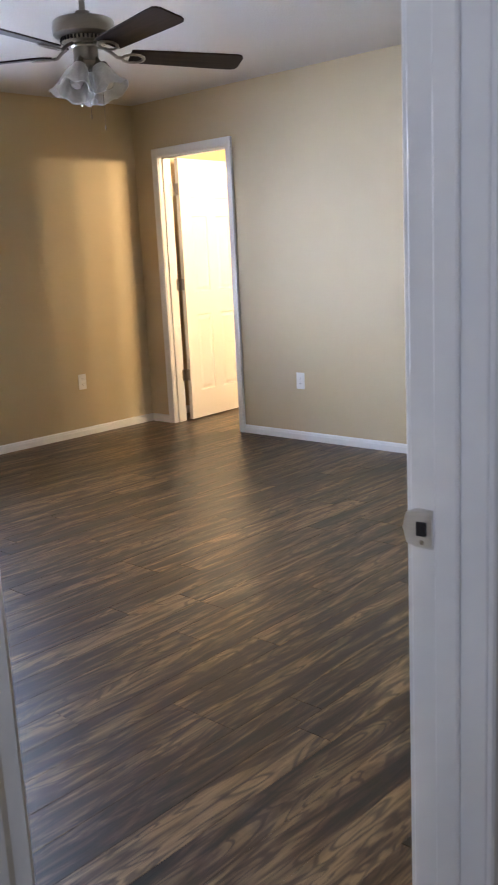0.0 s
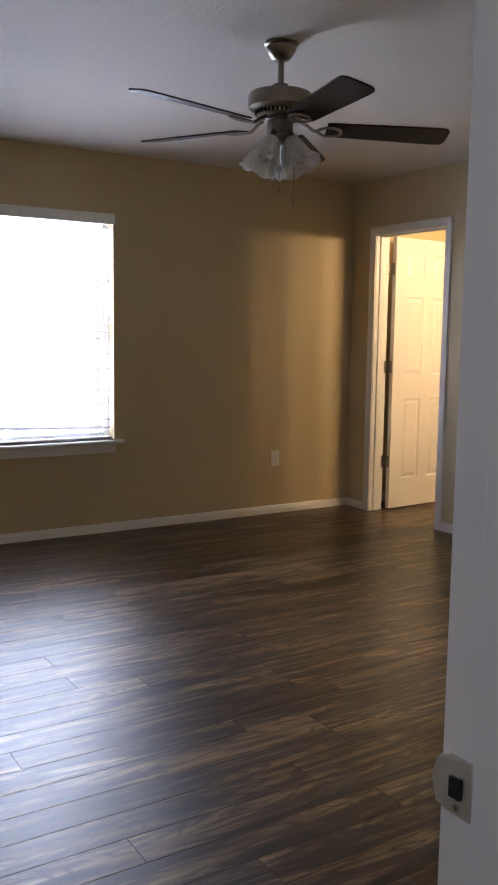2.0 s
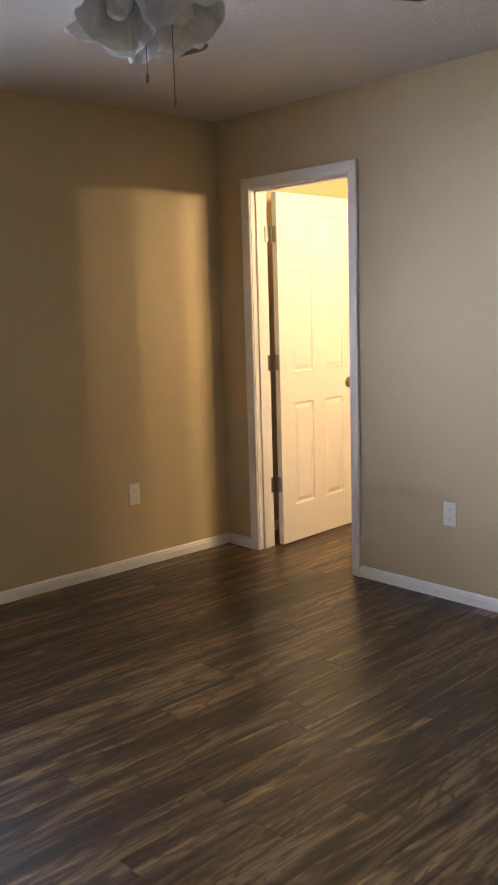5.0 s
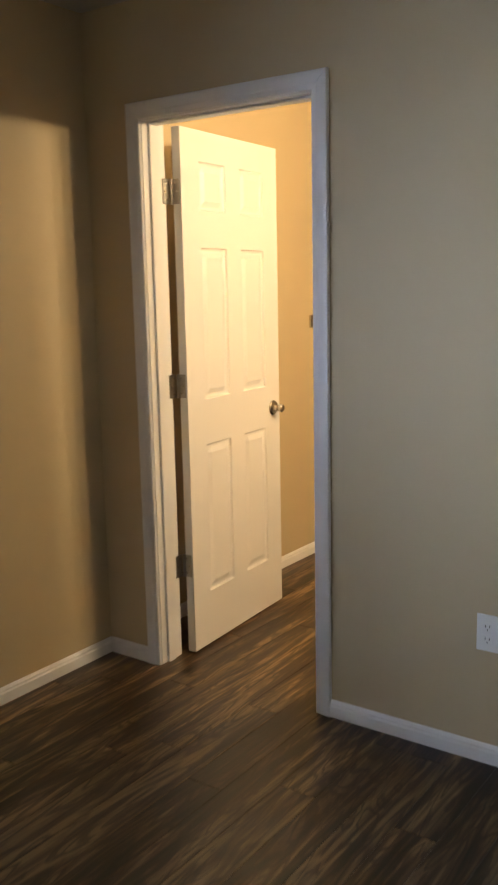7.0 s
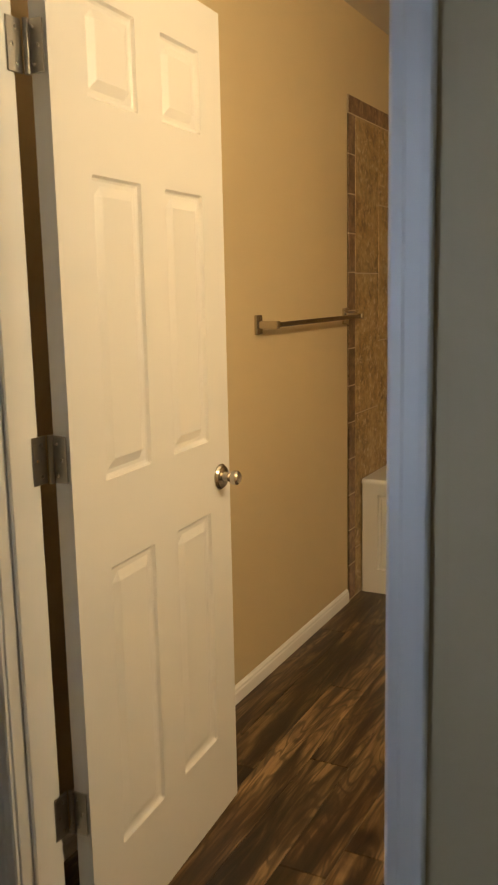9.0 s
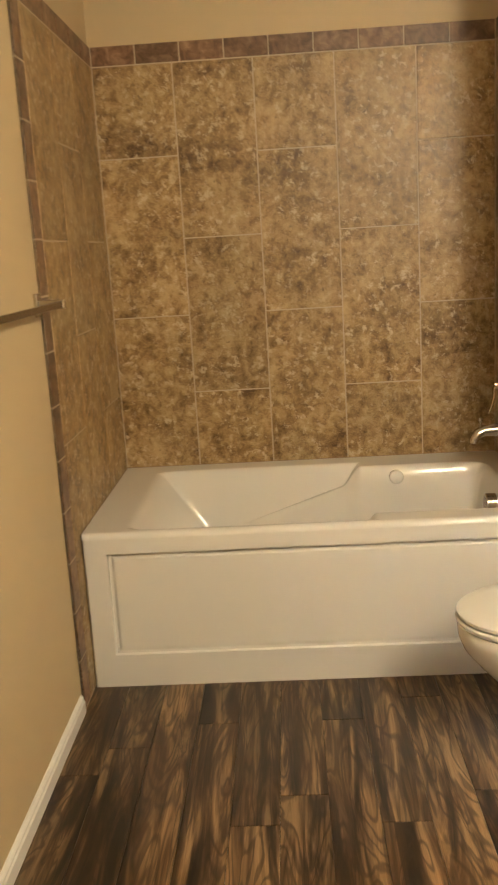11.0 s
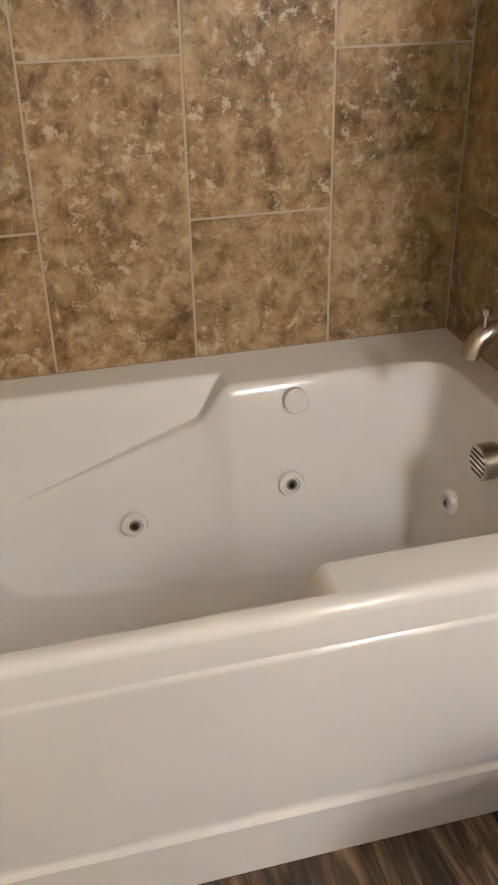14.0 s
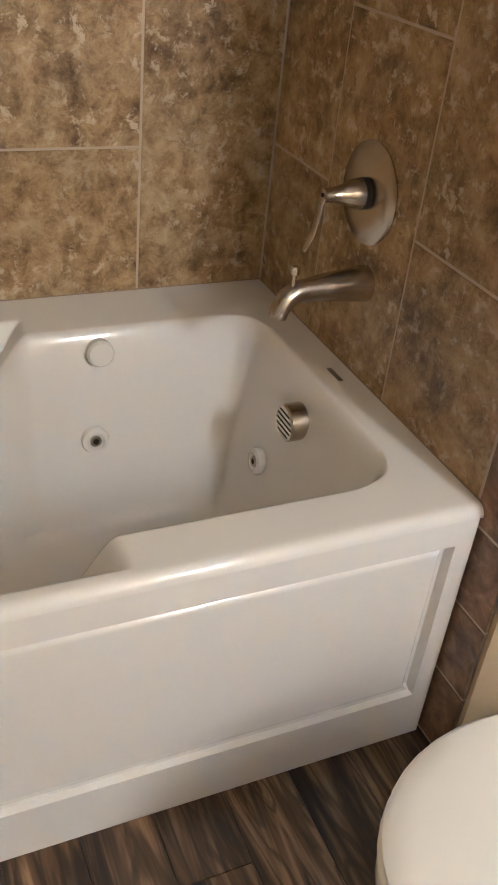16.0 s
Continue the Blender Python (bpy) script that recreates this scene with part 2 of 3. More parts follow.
def mesh_of(name, bm, material, smooth=False):
    bmesh.ops.recalc_face_normals(bm, faces=list(bm.faces))
    me = bpy.data.meshes.new(name)
    bm.to_mesh(me)
    bm.free()
    me.materials.append(material)
    if smooth:
        for p in me.polygons:
            p.use_smooth = True
        me.set_sharp_from_angle(angle=radians(38))
    return me


def thing(name, bm, material, label, category="", kind="", smooth=False, group=""):
    return tagged(new(name, mesh_of(name, bm, material, smooth)), label, category, group, kind)


def part(name, bm, material, parent, label="", smooth=False):
    ob = new(name, mesh_of(name, bm, material, smooth))
    ob.parent = parent
    ob.matrix_parent_inverse = parent.matrix_basis.inverted()
    return tagged(ob, label)


def holder(name, at, label, category, group="", kind="", rz=0.0):
    ob = new(name)
    ob.matrix_world = pose(*at, 0, 0, rz)
    return tagged(ob, label, category, group, kind)


# ---- plan ----
H = 2.45            # bedroom ceiling
HB = 2.52           # bathroom ceiling
WX = -4.85          # bedroom's west wall
SY, SYB = -4.823, -4.938   # bedroom's south wall, both faces
EX0, EX1 = -4.422, -3.711   # entry opening
DY0, DY1 = -0.977, -0.273  # bathroom door's opening
DH = 2.045
WT = 0.115          # partition thickness
BX = 3.50           # bathroom's east wall
BSY = -1.92         # bathroom's south wall
WINGX, WINGY = 2.522, -1.537
WIN0, WIN1, WINZ0, WINZ1 = -3.15, -1.962, 0.616, 2.056

thing("wall_north", boxes((WX, WIN0, 0, 0.15, 0, H), (WIN1, BX + 0.12, 0, 0.15, 0, H), (WIN0, WIN1, 0, 0.15, 0, WINZ0), (WIN0, WIN1, 0, 0.15, WINZ1, H), (0, BX + 0.12, 0, 0.15, H, HB)),
      WALL, "greige painted drywall wall with a window opening", kind="structure")
thing("wall_door", boxes((0, WT, DY1 + 0.018, 0, 0, HB), (0, WT, SYB, DY0 - 0.018, 0, HB), (0, WT, DY0 - 0.018, DY1 + 0.018, DH + 0.018, HB)),
      WALL, "greige painted partition with a bathroom doorway", kind="structure")
thing("wall_south", boxes((WX, EX0 - 0.018, SYB, SY, 0, H), (EX1 + 0.018, 0, SYB, SY, 0, H), (EX0 - 0.018, EX1 + 0.018, SYB, SY, DH + 0.018, H)),
      WALL, "greige painted wall with the entry doorway", kind="structure")
thing("wall_west", boxes((WX - 0.12, WX, SYB, 0.15, 0, H)), WALL, "greige painted plain bedroom wall", kind="structure")
thing("wall_bath_east", boxes((BX, BX + 0.12, BSY, 0, 0, HB)), WALL, "painted bathroom wall behind the tub", kind="structure")
thing("wall_bath_south", boxes((WT, BX + 0.12, BSY - 0.12, BSY, 0, HB)), WALL, "painted bathroom wall behind the toilet", kind="structure")
thing("wall_wing", boxes((WINGX, BX, BSY, WINGY, 0, HB)), WALL, "painted wing wall at the tub's faucet end", kind="structure")
thing("wall_hall", boxes((-5.6, -5.48, -6.7, SYB, 0, H), (-3.2, -3.08, -6.7, SYB, 0, H), (-5.48, -3.2, -6.7, -6.6, 0, H), (-5.48, WX, SYB, SY, 0, H)),
      WALL, "greige painted hall walls", kind="structure")
thing("ceiling", boxes((-5.6, 0.0, -6.7, 0.15, H, H + 0.1), (0.0, BX + 0.12, BSY - 0.12, 0.15, HB, HB + 0.1)), CEIL, "off-white orange-peel textured ceiling", kind="structure")
floor = thing("floor", boxes((-5.6, BX + 0.12, -6.7, 0.15, -0.1, -0.008)), SUBFLOOR, "dark brown wood-look vinyl plank floor", kind="structure")
thing("backdrop", boxes((-9, 6, 6.0, 6.05, -3, 7)), OUTSIDE, "bright hazy daylight outside the window", kind="structure")


# ---- trim ----
def baseboard(p, q, inward, h=0.060, d=0.013):
    """A moulded board along the wall from p to q; inward points into the room."""
    p, q, n = Vector((*p, 0)), Vector((*q, 0)), Vector((*inward, 0))
    prof = [(0, 0.0), (d, 0.0), (d, h - 0.022), (d * 0.75, h - 0.016), (d * 0.75, h - 0.010), (d * 0.35, h - 0.002), (0, h)]
    bm = bmesh.new()
    a = [bm.verts.new(p + n * u + Vector((0, 0, z))) for u, z in prof]
    b = [bm.verts.new(q + n * u + Vector((0, 0, z))) for u, z in prof]
    for i in range(len(prof)):
        j = (i + 1) % len(prof)
        bm.faces.new((a[i], a[j], b[j], b[i]))
    bm.faces.new(a)
    bm.faces.new(b)
    return thing("baseboard", bm, TRIM, "white painted wooden baseboard along the wall", kind="structure")


CW = 0.058
baseboard((WX, 0), (0, 0), (0, -1))
baseboard((0, -0.013), (0, DY1 + CW + 0.004), (-1, 0))
baseboard((0, DY0 - CW - 0.004), (0, SY), (-1, 0))
baseboard((EX1 + CW + 0.004, SY), (-0.013, SY), (0, 1))
baseboard((WX, SY), (WX, -0.013), (1, 0))
baseboard((WT + 0.02, 0), (2.445, 0), (0, -1))
baseboard((WT + 0.013, BSY), (WINGX - 0.013, BSY), (0, 1))
baseboard((WINGX, BSY + 0.013), (WINGX, WINGY), (-1, 0))
baseboard((WT, DY0 - CW - 0.004), (WT, BSY), (1, 0))


def casing_strip(bm, p, q, side, out, mitre_p=0, mitre_q=0, w=CW):
    """One moulded casing piece from p to q, mitred where asked; side is its width's way, out its thickness's way."""
    p, q, s, o = Vector(p), Vector(q), Vector(side), Vector(out)
    prof = [(0, 0), (0, 0.008), (0.004, 0.011), (0.018, 0.012), (0.024, 0.0145), (0.044, 0.017), (w - 0.003, 0.017), (w, 0.014), (w, 0)]
    way = (q - p).normalized()
    a = [bm.verts.new(p + s * u + o * d - way * u * mitre_p) for u, d in prof]
    b = [bm.verts.new(q + s * u + o * d + way * u * mitre_q) for u, d in prof]
    for i in range(len(prof)):
        j = (i + 1) % len(prof)
        bm.faces.new((a[i], a[j], b[j], b[i]))
    bm.faces.new(a)
    bm.faces.new(b)


def doorway(name, along, c0, c1, f0, f1, label, strike=None, stop_at=0.5, stop_w=0.03):
    """Jambs, stops and casings of an opening in a wall. along: 'x' or 'y'; c0, c1 its ends; f0, f1 the wall's faces."""
    top = holder(name, (0, 0, 0), label, "door frame", kind="structure")

    def P(c, f, z):
        return (c, f, z) if along == "x" else (f, c, z)

    def slab(nm, ca, cb, fa, fb, za, zb, w=0.002):
        (x0, y0, _), (x1, y1, _) = P(ca, fa, 0), P(cb, fb, 0)
        return part(nm, rbox(min(x0, x1), max(x0, x1), min(y0, y1), max(y0, y1), za, zb, w, 1), TRIM, top)

    slab("jamb", c0 - 0.018, c0, f0 - 0.001, f1 + 0.001, 0, DH + 0.018)
    slab("jamb", c1, c1 + 0.018, f0 - 0.001, f1 + 0.001, 0, DH + 0.018)
    slab("head_jamb", c0, c1, f0 - 0.001, f1 + 0.001, DH, DH + 0.018)
    s0, s1 = stop_at
    slab("door_stop", c0, c0 + 0.010, s0, s1, 0, DH, 0.003)
    slab("door_stop", c1 - 0.010, c1, s0, s1, 0, DH, 0.003)
    slab("door_stop", c0 + 0.010, c1 - 0.010, s0, s1, DH - 0.010, DH, 0.003)
    for f, o in ((f0, -1), (f1, 1)):
        for c, s in ((c0 - 0.004, -1), (c1 + 0.004, 1)):
            bm = bmesh.new()
            casing_strip(bm, P(c, f, 0), P(c, f, DH + 0.004), P(s, 0, 0), P(0, o, 0), 0, 0.99)
            part("casing", bm, TRIM, top)
        bm = bmesh.new()
        casing_strip(bm, P(c0 - 0.004, f, DH + 0.004), P(c1 + 0.004, f, DH + 0.004), (0, 0, 1), P(0, o, 0), 0.99, 0.99)
        part("head_casing", bm, TRIM, top)
    return top


bath_frame = doorway("door_frame_bathroom", "y", DY0, DY1, 0, WT, "white painted door frame of the bathroom", stop_at=(0.03, 0.076))
entry_frame = doorway("door_frame_entry", "x", EX0, EX1, SYB, SY, "white painted entry door frame with a metal strike plate", stop_at=(SY - 0.078, SY - 0.041))

# strike plate on the entry's latch jamb
bm = bmesh.new()
pl = [(SY - 0.035, -0.028), (SY - 0.008, -0.028), (SY + 0.004, -0.022), (SY + 0.010, 0.0), (SY + 0.004, 0.022), (SY - 0.008, 0.028), (SY - 0.035, 0.028)]
SZ = 0.912
for x in (EX1 - 0.0035, EX1 - 0.0005):
    vs = [bm.verts.new((x - (0.004 if y > SY + 0.002 and x < EX1 - 0.001 else 0), y, SZ + z)) for y, z in pl]
    bm.faces.new(vs)
bm.verts.ensure_lookup_table()
for i in range(7):
    j = (i + 1) % 7
    bm.faces.new((bm.verts[i], bm.verts[j], bm.verts[7 + j], bm.verts[7 + i]))
strike = part("strike_plate", bm, STRIKE, entry_frame, "satin nickel strike plate")
part("latch_hole", rbox(EX1 - 0.0085, EX1 - 0.003, SY - 0.026, SY - 0.012, SZ - 0.010, SZ + 0.010, 0.0006, 1), DARK, strike)
for dz in (-0.020, 0.020):
    part("screw", lathe([(0.0, 0), (0.0032, 0), (0.0036, 0.0012), (0.0, 0.0016)], 12, None, pose(EX1 - 0.0035, SY - 0.019, SZ + dz, 0, -90, 0)), HINGE, strike)


# ---- bathroom door ----
def panel_face(bm, w, h, y, sign, cols, rows):
    """A door's face in the x-z plane with moulded raised panels."""
    prof = [(0.0, 0.0), (0.005, 0.0065), (0.010, 0.0085), (0.018, 0.0085), (0.038, 0.0015)]
    xs, zs = {0.0, w}, {0.0, h}
    for a, b in cols:
        for d, _ in prof:
            xs |= {round(a + d, 5), round(b - d, 5)}
    for a, b in rows:
        for d, _ in prof:
            zs |= {round(a + d, 5), round(b - d, 5)}
    xs, zs = sorted(xs), sorted(zs)

    def depth(x, z):
        for a, b in cols:
            for c, d in rows:
                if a <= x <= b and c <= z <= d:
                    m = min(x - a, b - x, z - c, d - z)
                    for (p, u), (q, v) in zip(prof, prof[1:]):
                        if m <= q + 1e-6:
                            return u + (v - u) * (m - p) / (q - p)
                    return prof[-1][1]
        return 0.0

    g = [[bm.verts.new((x, y - sign * depth(x, z), z)) for z in zs] for x in xs]
    for i in range(len(xs) - 1):
        for j in range(len(zs) - 1):
            bm.faces.new((g[i][j], g[i + 1][j], g[i + 1][j + 1], g[i][j + 1]))
    n, k = len(xs), len(zs)
    return [g[i][0] for i in range(n)] + [g[n - 1][j] for j in range(1, k)] + [g[i][k - 1] for i in range(n - 2, -1, -1)] + [g[0][j] for j in range(k - 2, 0, -1)]


def hinge(parent, z):
    """A butt hinge: a leaf on the jamb, a leaf on the door's edge and a knuckle between them."""
    root = part("hinge", lathe([(0.0, -0.046), (0.0055, -0.046), (0.0055, 0.046), (0.0, 0.046)], 14, None, pose(0.140, -0.284, z)), HINGE, parent, "satin steel butt hinge", True)
    part("leaf", rbox(0.100, 0.137, -0.2765, -0.2735, z - 0.045, z + 0.045, 0.0008, 1), HINGE, root)
    part("leaf", rbox(0.1425, 0.1455, -0.318, -0.286, z - 0.045, z + 0.045, 0.0008, 1), HINGE, root)
    for dz in (-0.03, 0.0, 0.03):
        part("screw", lathe([(0.0, 0), (0.003, 0), (0.0035, 0.0012), (0.0, 0.0016)], 10, None, pose(0.1425, -0.303 + (0.006 if dz else -0.005), z + dz, 0, -90, 0)), NICKEL, root)
        part("screw", lathe([(0.0, 0), (0.003, 0), (0.0035, 0.0012), (0.0, 0.0016)], 10, None, pose(0.116 + (0.006 if dz else -0.005), -0.2765, z + dz, 90, 0, 0)), NICKEL, root)


DW = 0.711
door = holder("door_bathroom", (0, 0, 0), "white six-panel interior door standing open into the bathroom", "door")
COLS = [(0.118, 0.303), (0.408, 0.593)]
ROWS = [(0.222, 0.832), (1.012, 1.598), (1.735, 1.918)]
bm = bmesh.new()
front = panel_face(bm, DW, 2.03, 0.0, -1, COLS, ROWS)
back = panel_face(bm, DW, 2.03, 0.035, 1, COLS, ROWS)
for i in range(len(front)):
    j = (i + 1) % len(front)
    bm.faces.new((front[i], front[j], back[j], back[i]))
leaf = part("door_leaf", bm, DOOR, door)
leaf.matrix_world = pose(0.1472, -0.3235, 0.012, 0, 0, 4.0)
for z in (0.371, 1.088, 1.811):
    hinge(door, z)
HX = 0.1462 + DW - 0.062
for y, s in ((-0.2795, -1),):
    ros = part("handle", lathe([(0.0, 0), (0.032, 0), (0.033, 0.004), (0.028, 0.010), (0.013, 0.013), (0.010, 0.025), (0.0, 0.026)], 32, None, pose(HX, y, 0.925, 90, 0, 0)), NICKEL, door, "satin nickel door handle", True)
    part("knob", lathe([(0.0, 0.022), (0.009, 0.022), (0.012, 0.028), (0.016, 0.034), (0.0185, 0.041), (0.018, 0.050), (0.0135, 0.055), (0.0, 0.056)], 32, None, pose(HX, y, 0.925, 90, 0, 0)), NICKEL, ros, "", True)
part("latch", rbox(0.1462 + DW - 0.0006, 0.1462 + DW + 0.0015, -0.268, -0.246, 0.89, 0.95, 0.0004, 1), NICKEL, door, "satin nickel latch plate")

# ---- window ----
win = holder("window_1", (0, 0, 0), "white vinyl single-hung window with bright daylight behind", "window", kind="structure")
for n_, r in (("window_frame", (WIN0, WIN0 + 0.04, 0.085, 0.14, WINZ0, WINZ1)), ("window_frame", (WIN1 - 0.04, WIN1, 0.085, 0.14, WINZ0, WINZ1)),
              ("window_frame", (WIN0 + 0.04, WIN1 - 0.04, 0.085, 0.14, WINZ0, WINZ0 + 0.045)), ("window_frame", (WIN0 + 0.04, WIN1 - 0.04, 0.085, 0.14, WINZ1 - 0.045, WINZ1)),
              ("meeting_rail", (WIN0 + 0.04, WIN1 - 0.04, 0.08, 0.13, 1.31, 1.35))):
    part(n_, rbox(*r, 0.004, 2), PLASTIC, win)
for z0, z1 in ((WINZ0 + 0.045, 1.31), (1.35, WINZ1 - 0.045)):
    pane = part("pane", boxes((WIN0 + 0.04, WIN1 - 0.04, 0.108, 0.112, z0, z1)), GLASS, win, "clear glass pane")
    pane.visible_shadow = False
sill = part("window_sill", rbox(WIN0 - 0.055, WIN1 + 0.055, -0.05, 0.0845, WINZ0 - 0.022, WINZ0, 0.006, 3), TRIM, win)
part("apron", rbox(WIN0 - 0.02, WIN1 + 0.005, -0.016, -0.0005, WINZ0 - 0.085, WINZ0 - 0.022, 0.003, 1), TRIM, win)

blind = holder("window_blind", (0, 0, 0), "white horizontal slat blind lowered with open slats", "blind")
part("valance", rbox(WIN0 - 0.004, WIN1 + 0.004, -0.022, -0.010, WINZ1 - 0.055, WINZ1 + 0.012, 0.003, 2), SLAT, blind, "white valance")
part("head_rail", rbox(WIN0 + 0.008, WIN1 - 0.008, 0.006, 0.060, WINZ1 - 0.048, WINZ1 - 0.004, 0.003, 1), SLAT, blind)


def slat_mesh():
    bm = bmesh.new()
    prof = [(-0.025, 0.0), (-0.0125, 0.0024), (0.0, 0.0032), (0.0125, 0.0024), (0.025, 0.0)]
    L = (WIN1 - WIN0) / 2 - 0.012
    ends = []
    for x in (-L, L):
        ends.append([bm.verts.new((x, y, z)) for y, z in prof] + [bm.verts.new((x, y, z - 0.0025)) for y, z in reversed(prof)])
    for i in range(10):
        j = (i + 1) % 10
        bm.faces.new((ends[0][i], ends[0][j], ends[1][j], ends[1][i]))
    bm.faces.new(ends[0])
    bm.faces.new(ends[1])
    return mesh_of("slat", bm, SLAT)


SLATMESH = slat_mesh()
zs = [WINZ1 - 0.075 - 0.047 * i for i in range(28)]
for i, z in enumerate(zs):
    ob = new("slat", SLATMESH)
    ob.parent = blind
    tilt = 4.0 if i < 23 else (-6 - 5 * (i - 22))
    ob.matrix_world = pose((WIN0 + WIN1) / 2, 0.034, z, tilt, 0.0 if i < 24 else 0.5 * (i - 23), 0)
part("bottom_rail", rbox(WIN0 + 0.014, WIN1 - 0.014, 0.010, 0.058, WINZ0 + 0.006, WINZ0 + 0.022, 0.003, 2), SLAT, blind)
for x in (WIN0 + 0.15, (WIN0 + WIN1) / 2, WIN1 - 0.15):
    for y in (0.009, 0.060):
        part("ladder_cord", lathe([(0.0, WINZ0 + 0.02), (0.0011, WINZ0 + 0.02), (0.0011, WINZ1 - 0.05), (0.0, WINZ1 - 0.05)], 6, None, pose(x, y, 0)), SLAT, blind)
part("tilt_wand", lathe([(0.0, 1.35), (0.004, 1.35), (0.0035, WINZ1 - 0.06), (0.0, WINZ1 - 0.06)], 8, None, pose(WIN1 - 0.075, -0.004, 0)), SLAT, blind)


# ---- wall outlets ----
def outlet(m):
    top = thing("wall_outlet", rbox(-0.035, 0.035, -0.006, 0, -0.0575, 0.0575, 0.0025, 2), PLASTIC, "white duplex power outlet on the wall", "outlet", group="wall outlets")
    for dz in (-0.0195, 0.0195):
        f = part("receptacle", rbox(-0.017, 0.017, -0.0085, -0.0055, dz - 0.0145, dz + 0.0145, 0.003, 2), PLASTIC, top)
        for dx in (-0.0065, 0.0065):
            part("slot", boxes((dx - 0.001, dx + 0.001, -0.0088, -0.0075, dz - 0.001, dz + 0.007)), DARK, f)
        part("slot", lathe([(0, 0), (0.0022, 0), (0.0022, 0.001), (0, 0.001)], 10, None, pose(0, -0.0078, dz - 0.008, 90, 0, 0)), DARK, f)
    part("screw", lathe([(0, 0), (0.003, 0), (0.0025, 0.0012), (0, 0.0014)], 10, None, pose(0, -0.006, 0, 90, 0, 0)), PLASTIC, top)
    top.matrix_world = m
    return top


o1 = outlet(pose(-0.684, 0, 0.412))
copy_thing(o1, pose(0, -1.583, 0.418, 0, 0, -90))


# ---- ceiling fan ----
FX, FY = -2.28, -2.38
FD = -0.036          # how far the motor hangs lower on its rod
fan = holder("ceiling_fan", (FX, FY, H), "five-blade ceiling fan with dark walnut blades and frosted lights", "ceiling fan")
FM, FC = pose(FX, FY, FD), pose(FX, FY, 0)
FW = FM @ Matrix.Diagonal((1.06, 1.06, 1.0, 1.0))
part("canopy", lathe([(0.0, H), (0.066, H), (0.068, H - 0.010), (0.060, H - 0.016), (0.056, H - 0.034), (0.036, H - 0.062), (0.022, H - 0.070), (0.0, H - 0.071)], 36, None, FC), FANMETAL, fan, "", True)
part("downrod", lathe([(0.0, 2.45), (0.0125, 2.45), (0.0125, 2.335), (0.030, 2.330), (0.034, 2.300), (0.0, 2.298)], 24, None, FM), FANMETAL, fan, "", True)
part("motor_housing", lathe([(0.0, 2.306), (0.060, 2.305), (0.112, 2.296), (0.119, 2.288), (0.122, 2.262), (0.119, 2.240), (0.108, 2.230), (0.090, 2.226), (0.088, 2.212), (0.070, 2.205), (0.0, 2.204)], 48, None, FW), FANMETAL, fan, "", True)
bmv = bmesh.new()
for k in range(36):
    a = 2 * math.pi * k / 36
    m = FW @ pose(0, 0, 0, 0, 0, math.degrees(a))
    vs0 = len(bmv.verts)
    box(bmv, 0.0885, 0.0935, -0.0035, 0.0035, 2.212, 2.227)
    bmv.verts.ensure_lookup_table()
    for v in bmv.verts[vs0:]:
        v.co = m @ v.co
part("vent_ring", bmv, DARK, fan, "dark vent slots")
part("switch_housing", lathe([(0.0, 2.206), (0.056, 2.206), (0.058, 2.196), (0.052, 2.190), (0.052, 2.140), (0.056, 2.134), (0.050, 2.120), (0.030, 2.108), (0.0, 2.106)], 36, None, FM), FANMETAL, fan, "", True)


def blade_mesh():
    bm = bmesh.new()
    out = []
    for x, w in ((0.185, 0.052), (0.20, 0.056), (0.40, 0.062), (0.59, 0.068), (0.645, 0.067), (0.660, 0.058), (0.668, 0.042)):
        out.append((x, w))
    lo = [(x, -w) for x, w in out] + [(x, w) for x, w in reversed(out)]
    a = [bm.verts.new((x, y, 0.003)) for x, y in lo]
    b = [bm.verts.new((x, y, -0.003)) for x, y in lo]
    bm.faces.new(a)
    bm.faces.new(b)
    for i in range(len(lo)):
        j = (i + 1) % len(lo)
        bm.faces.new((a[i], a[j], b[j], b[i]))
    return mesh_of("blade", bm, BLADE)


def iron_mesh():
    """A blade iron: a forked arm that ends in an open oval under the blade."""
    bm = tube([(0.080, 0, 0.030), (0.105, 0, 0.016), (0.130, 0, -0.004), (0.150, 0, -0.006)], [0.012, 0.011, 0.010, 0.011], 12, None, 0.6)
    for s in (-1, 1):
        tube([(0.148, 0, -0.006), (0.160, s * 0.022, -0.006), (0.185, s * 0.036, -0.006), (0.215, s * 0.034, -0.006), (0.236, s * 0.018, -0.006), (0.242, 0, -0.006)], [0.008, 0.008, 0.0075, 0.0075, 0.0075, 0.008], 10, bm, 0.6)
    return mesh_of("blade_iron", bm, FANMETAL, True)


BM_, IM_ = blade_mesh(), iron_mesh()
for k in range(5):
    m = pose(FX, FY, 2.166 + FD, 0, 2.2, 0) @ pose(0, 0, 0, 0, 0, -29 + 72 * k) @ pose(0, 0, 0, -12, 0, 0)
    iron = new("blade_iron", IM_)
    iron.parent = fan
    iron.matrix_basis = fan.matrix_world.inverted() @ m
    b_ = new("blade", BM_)
    b_.parent = fan
    b_.matrix_basis = fan.matrix_world.inverted() @ m @ pose(0, 0, 0.004)


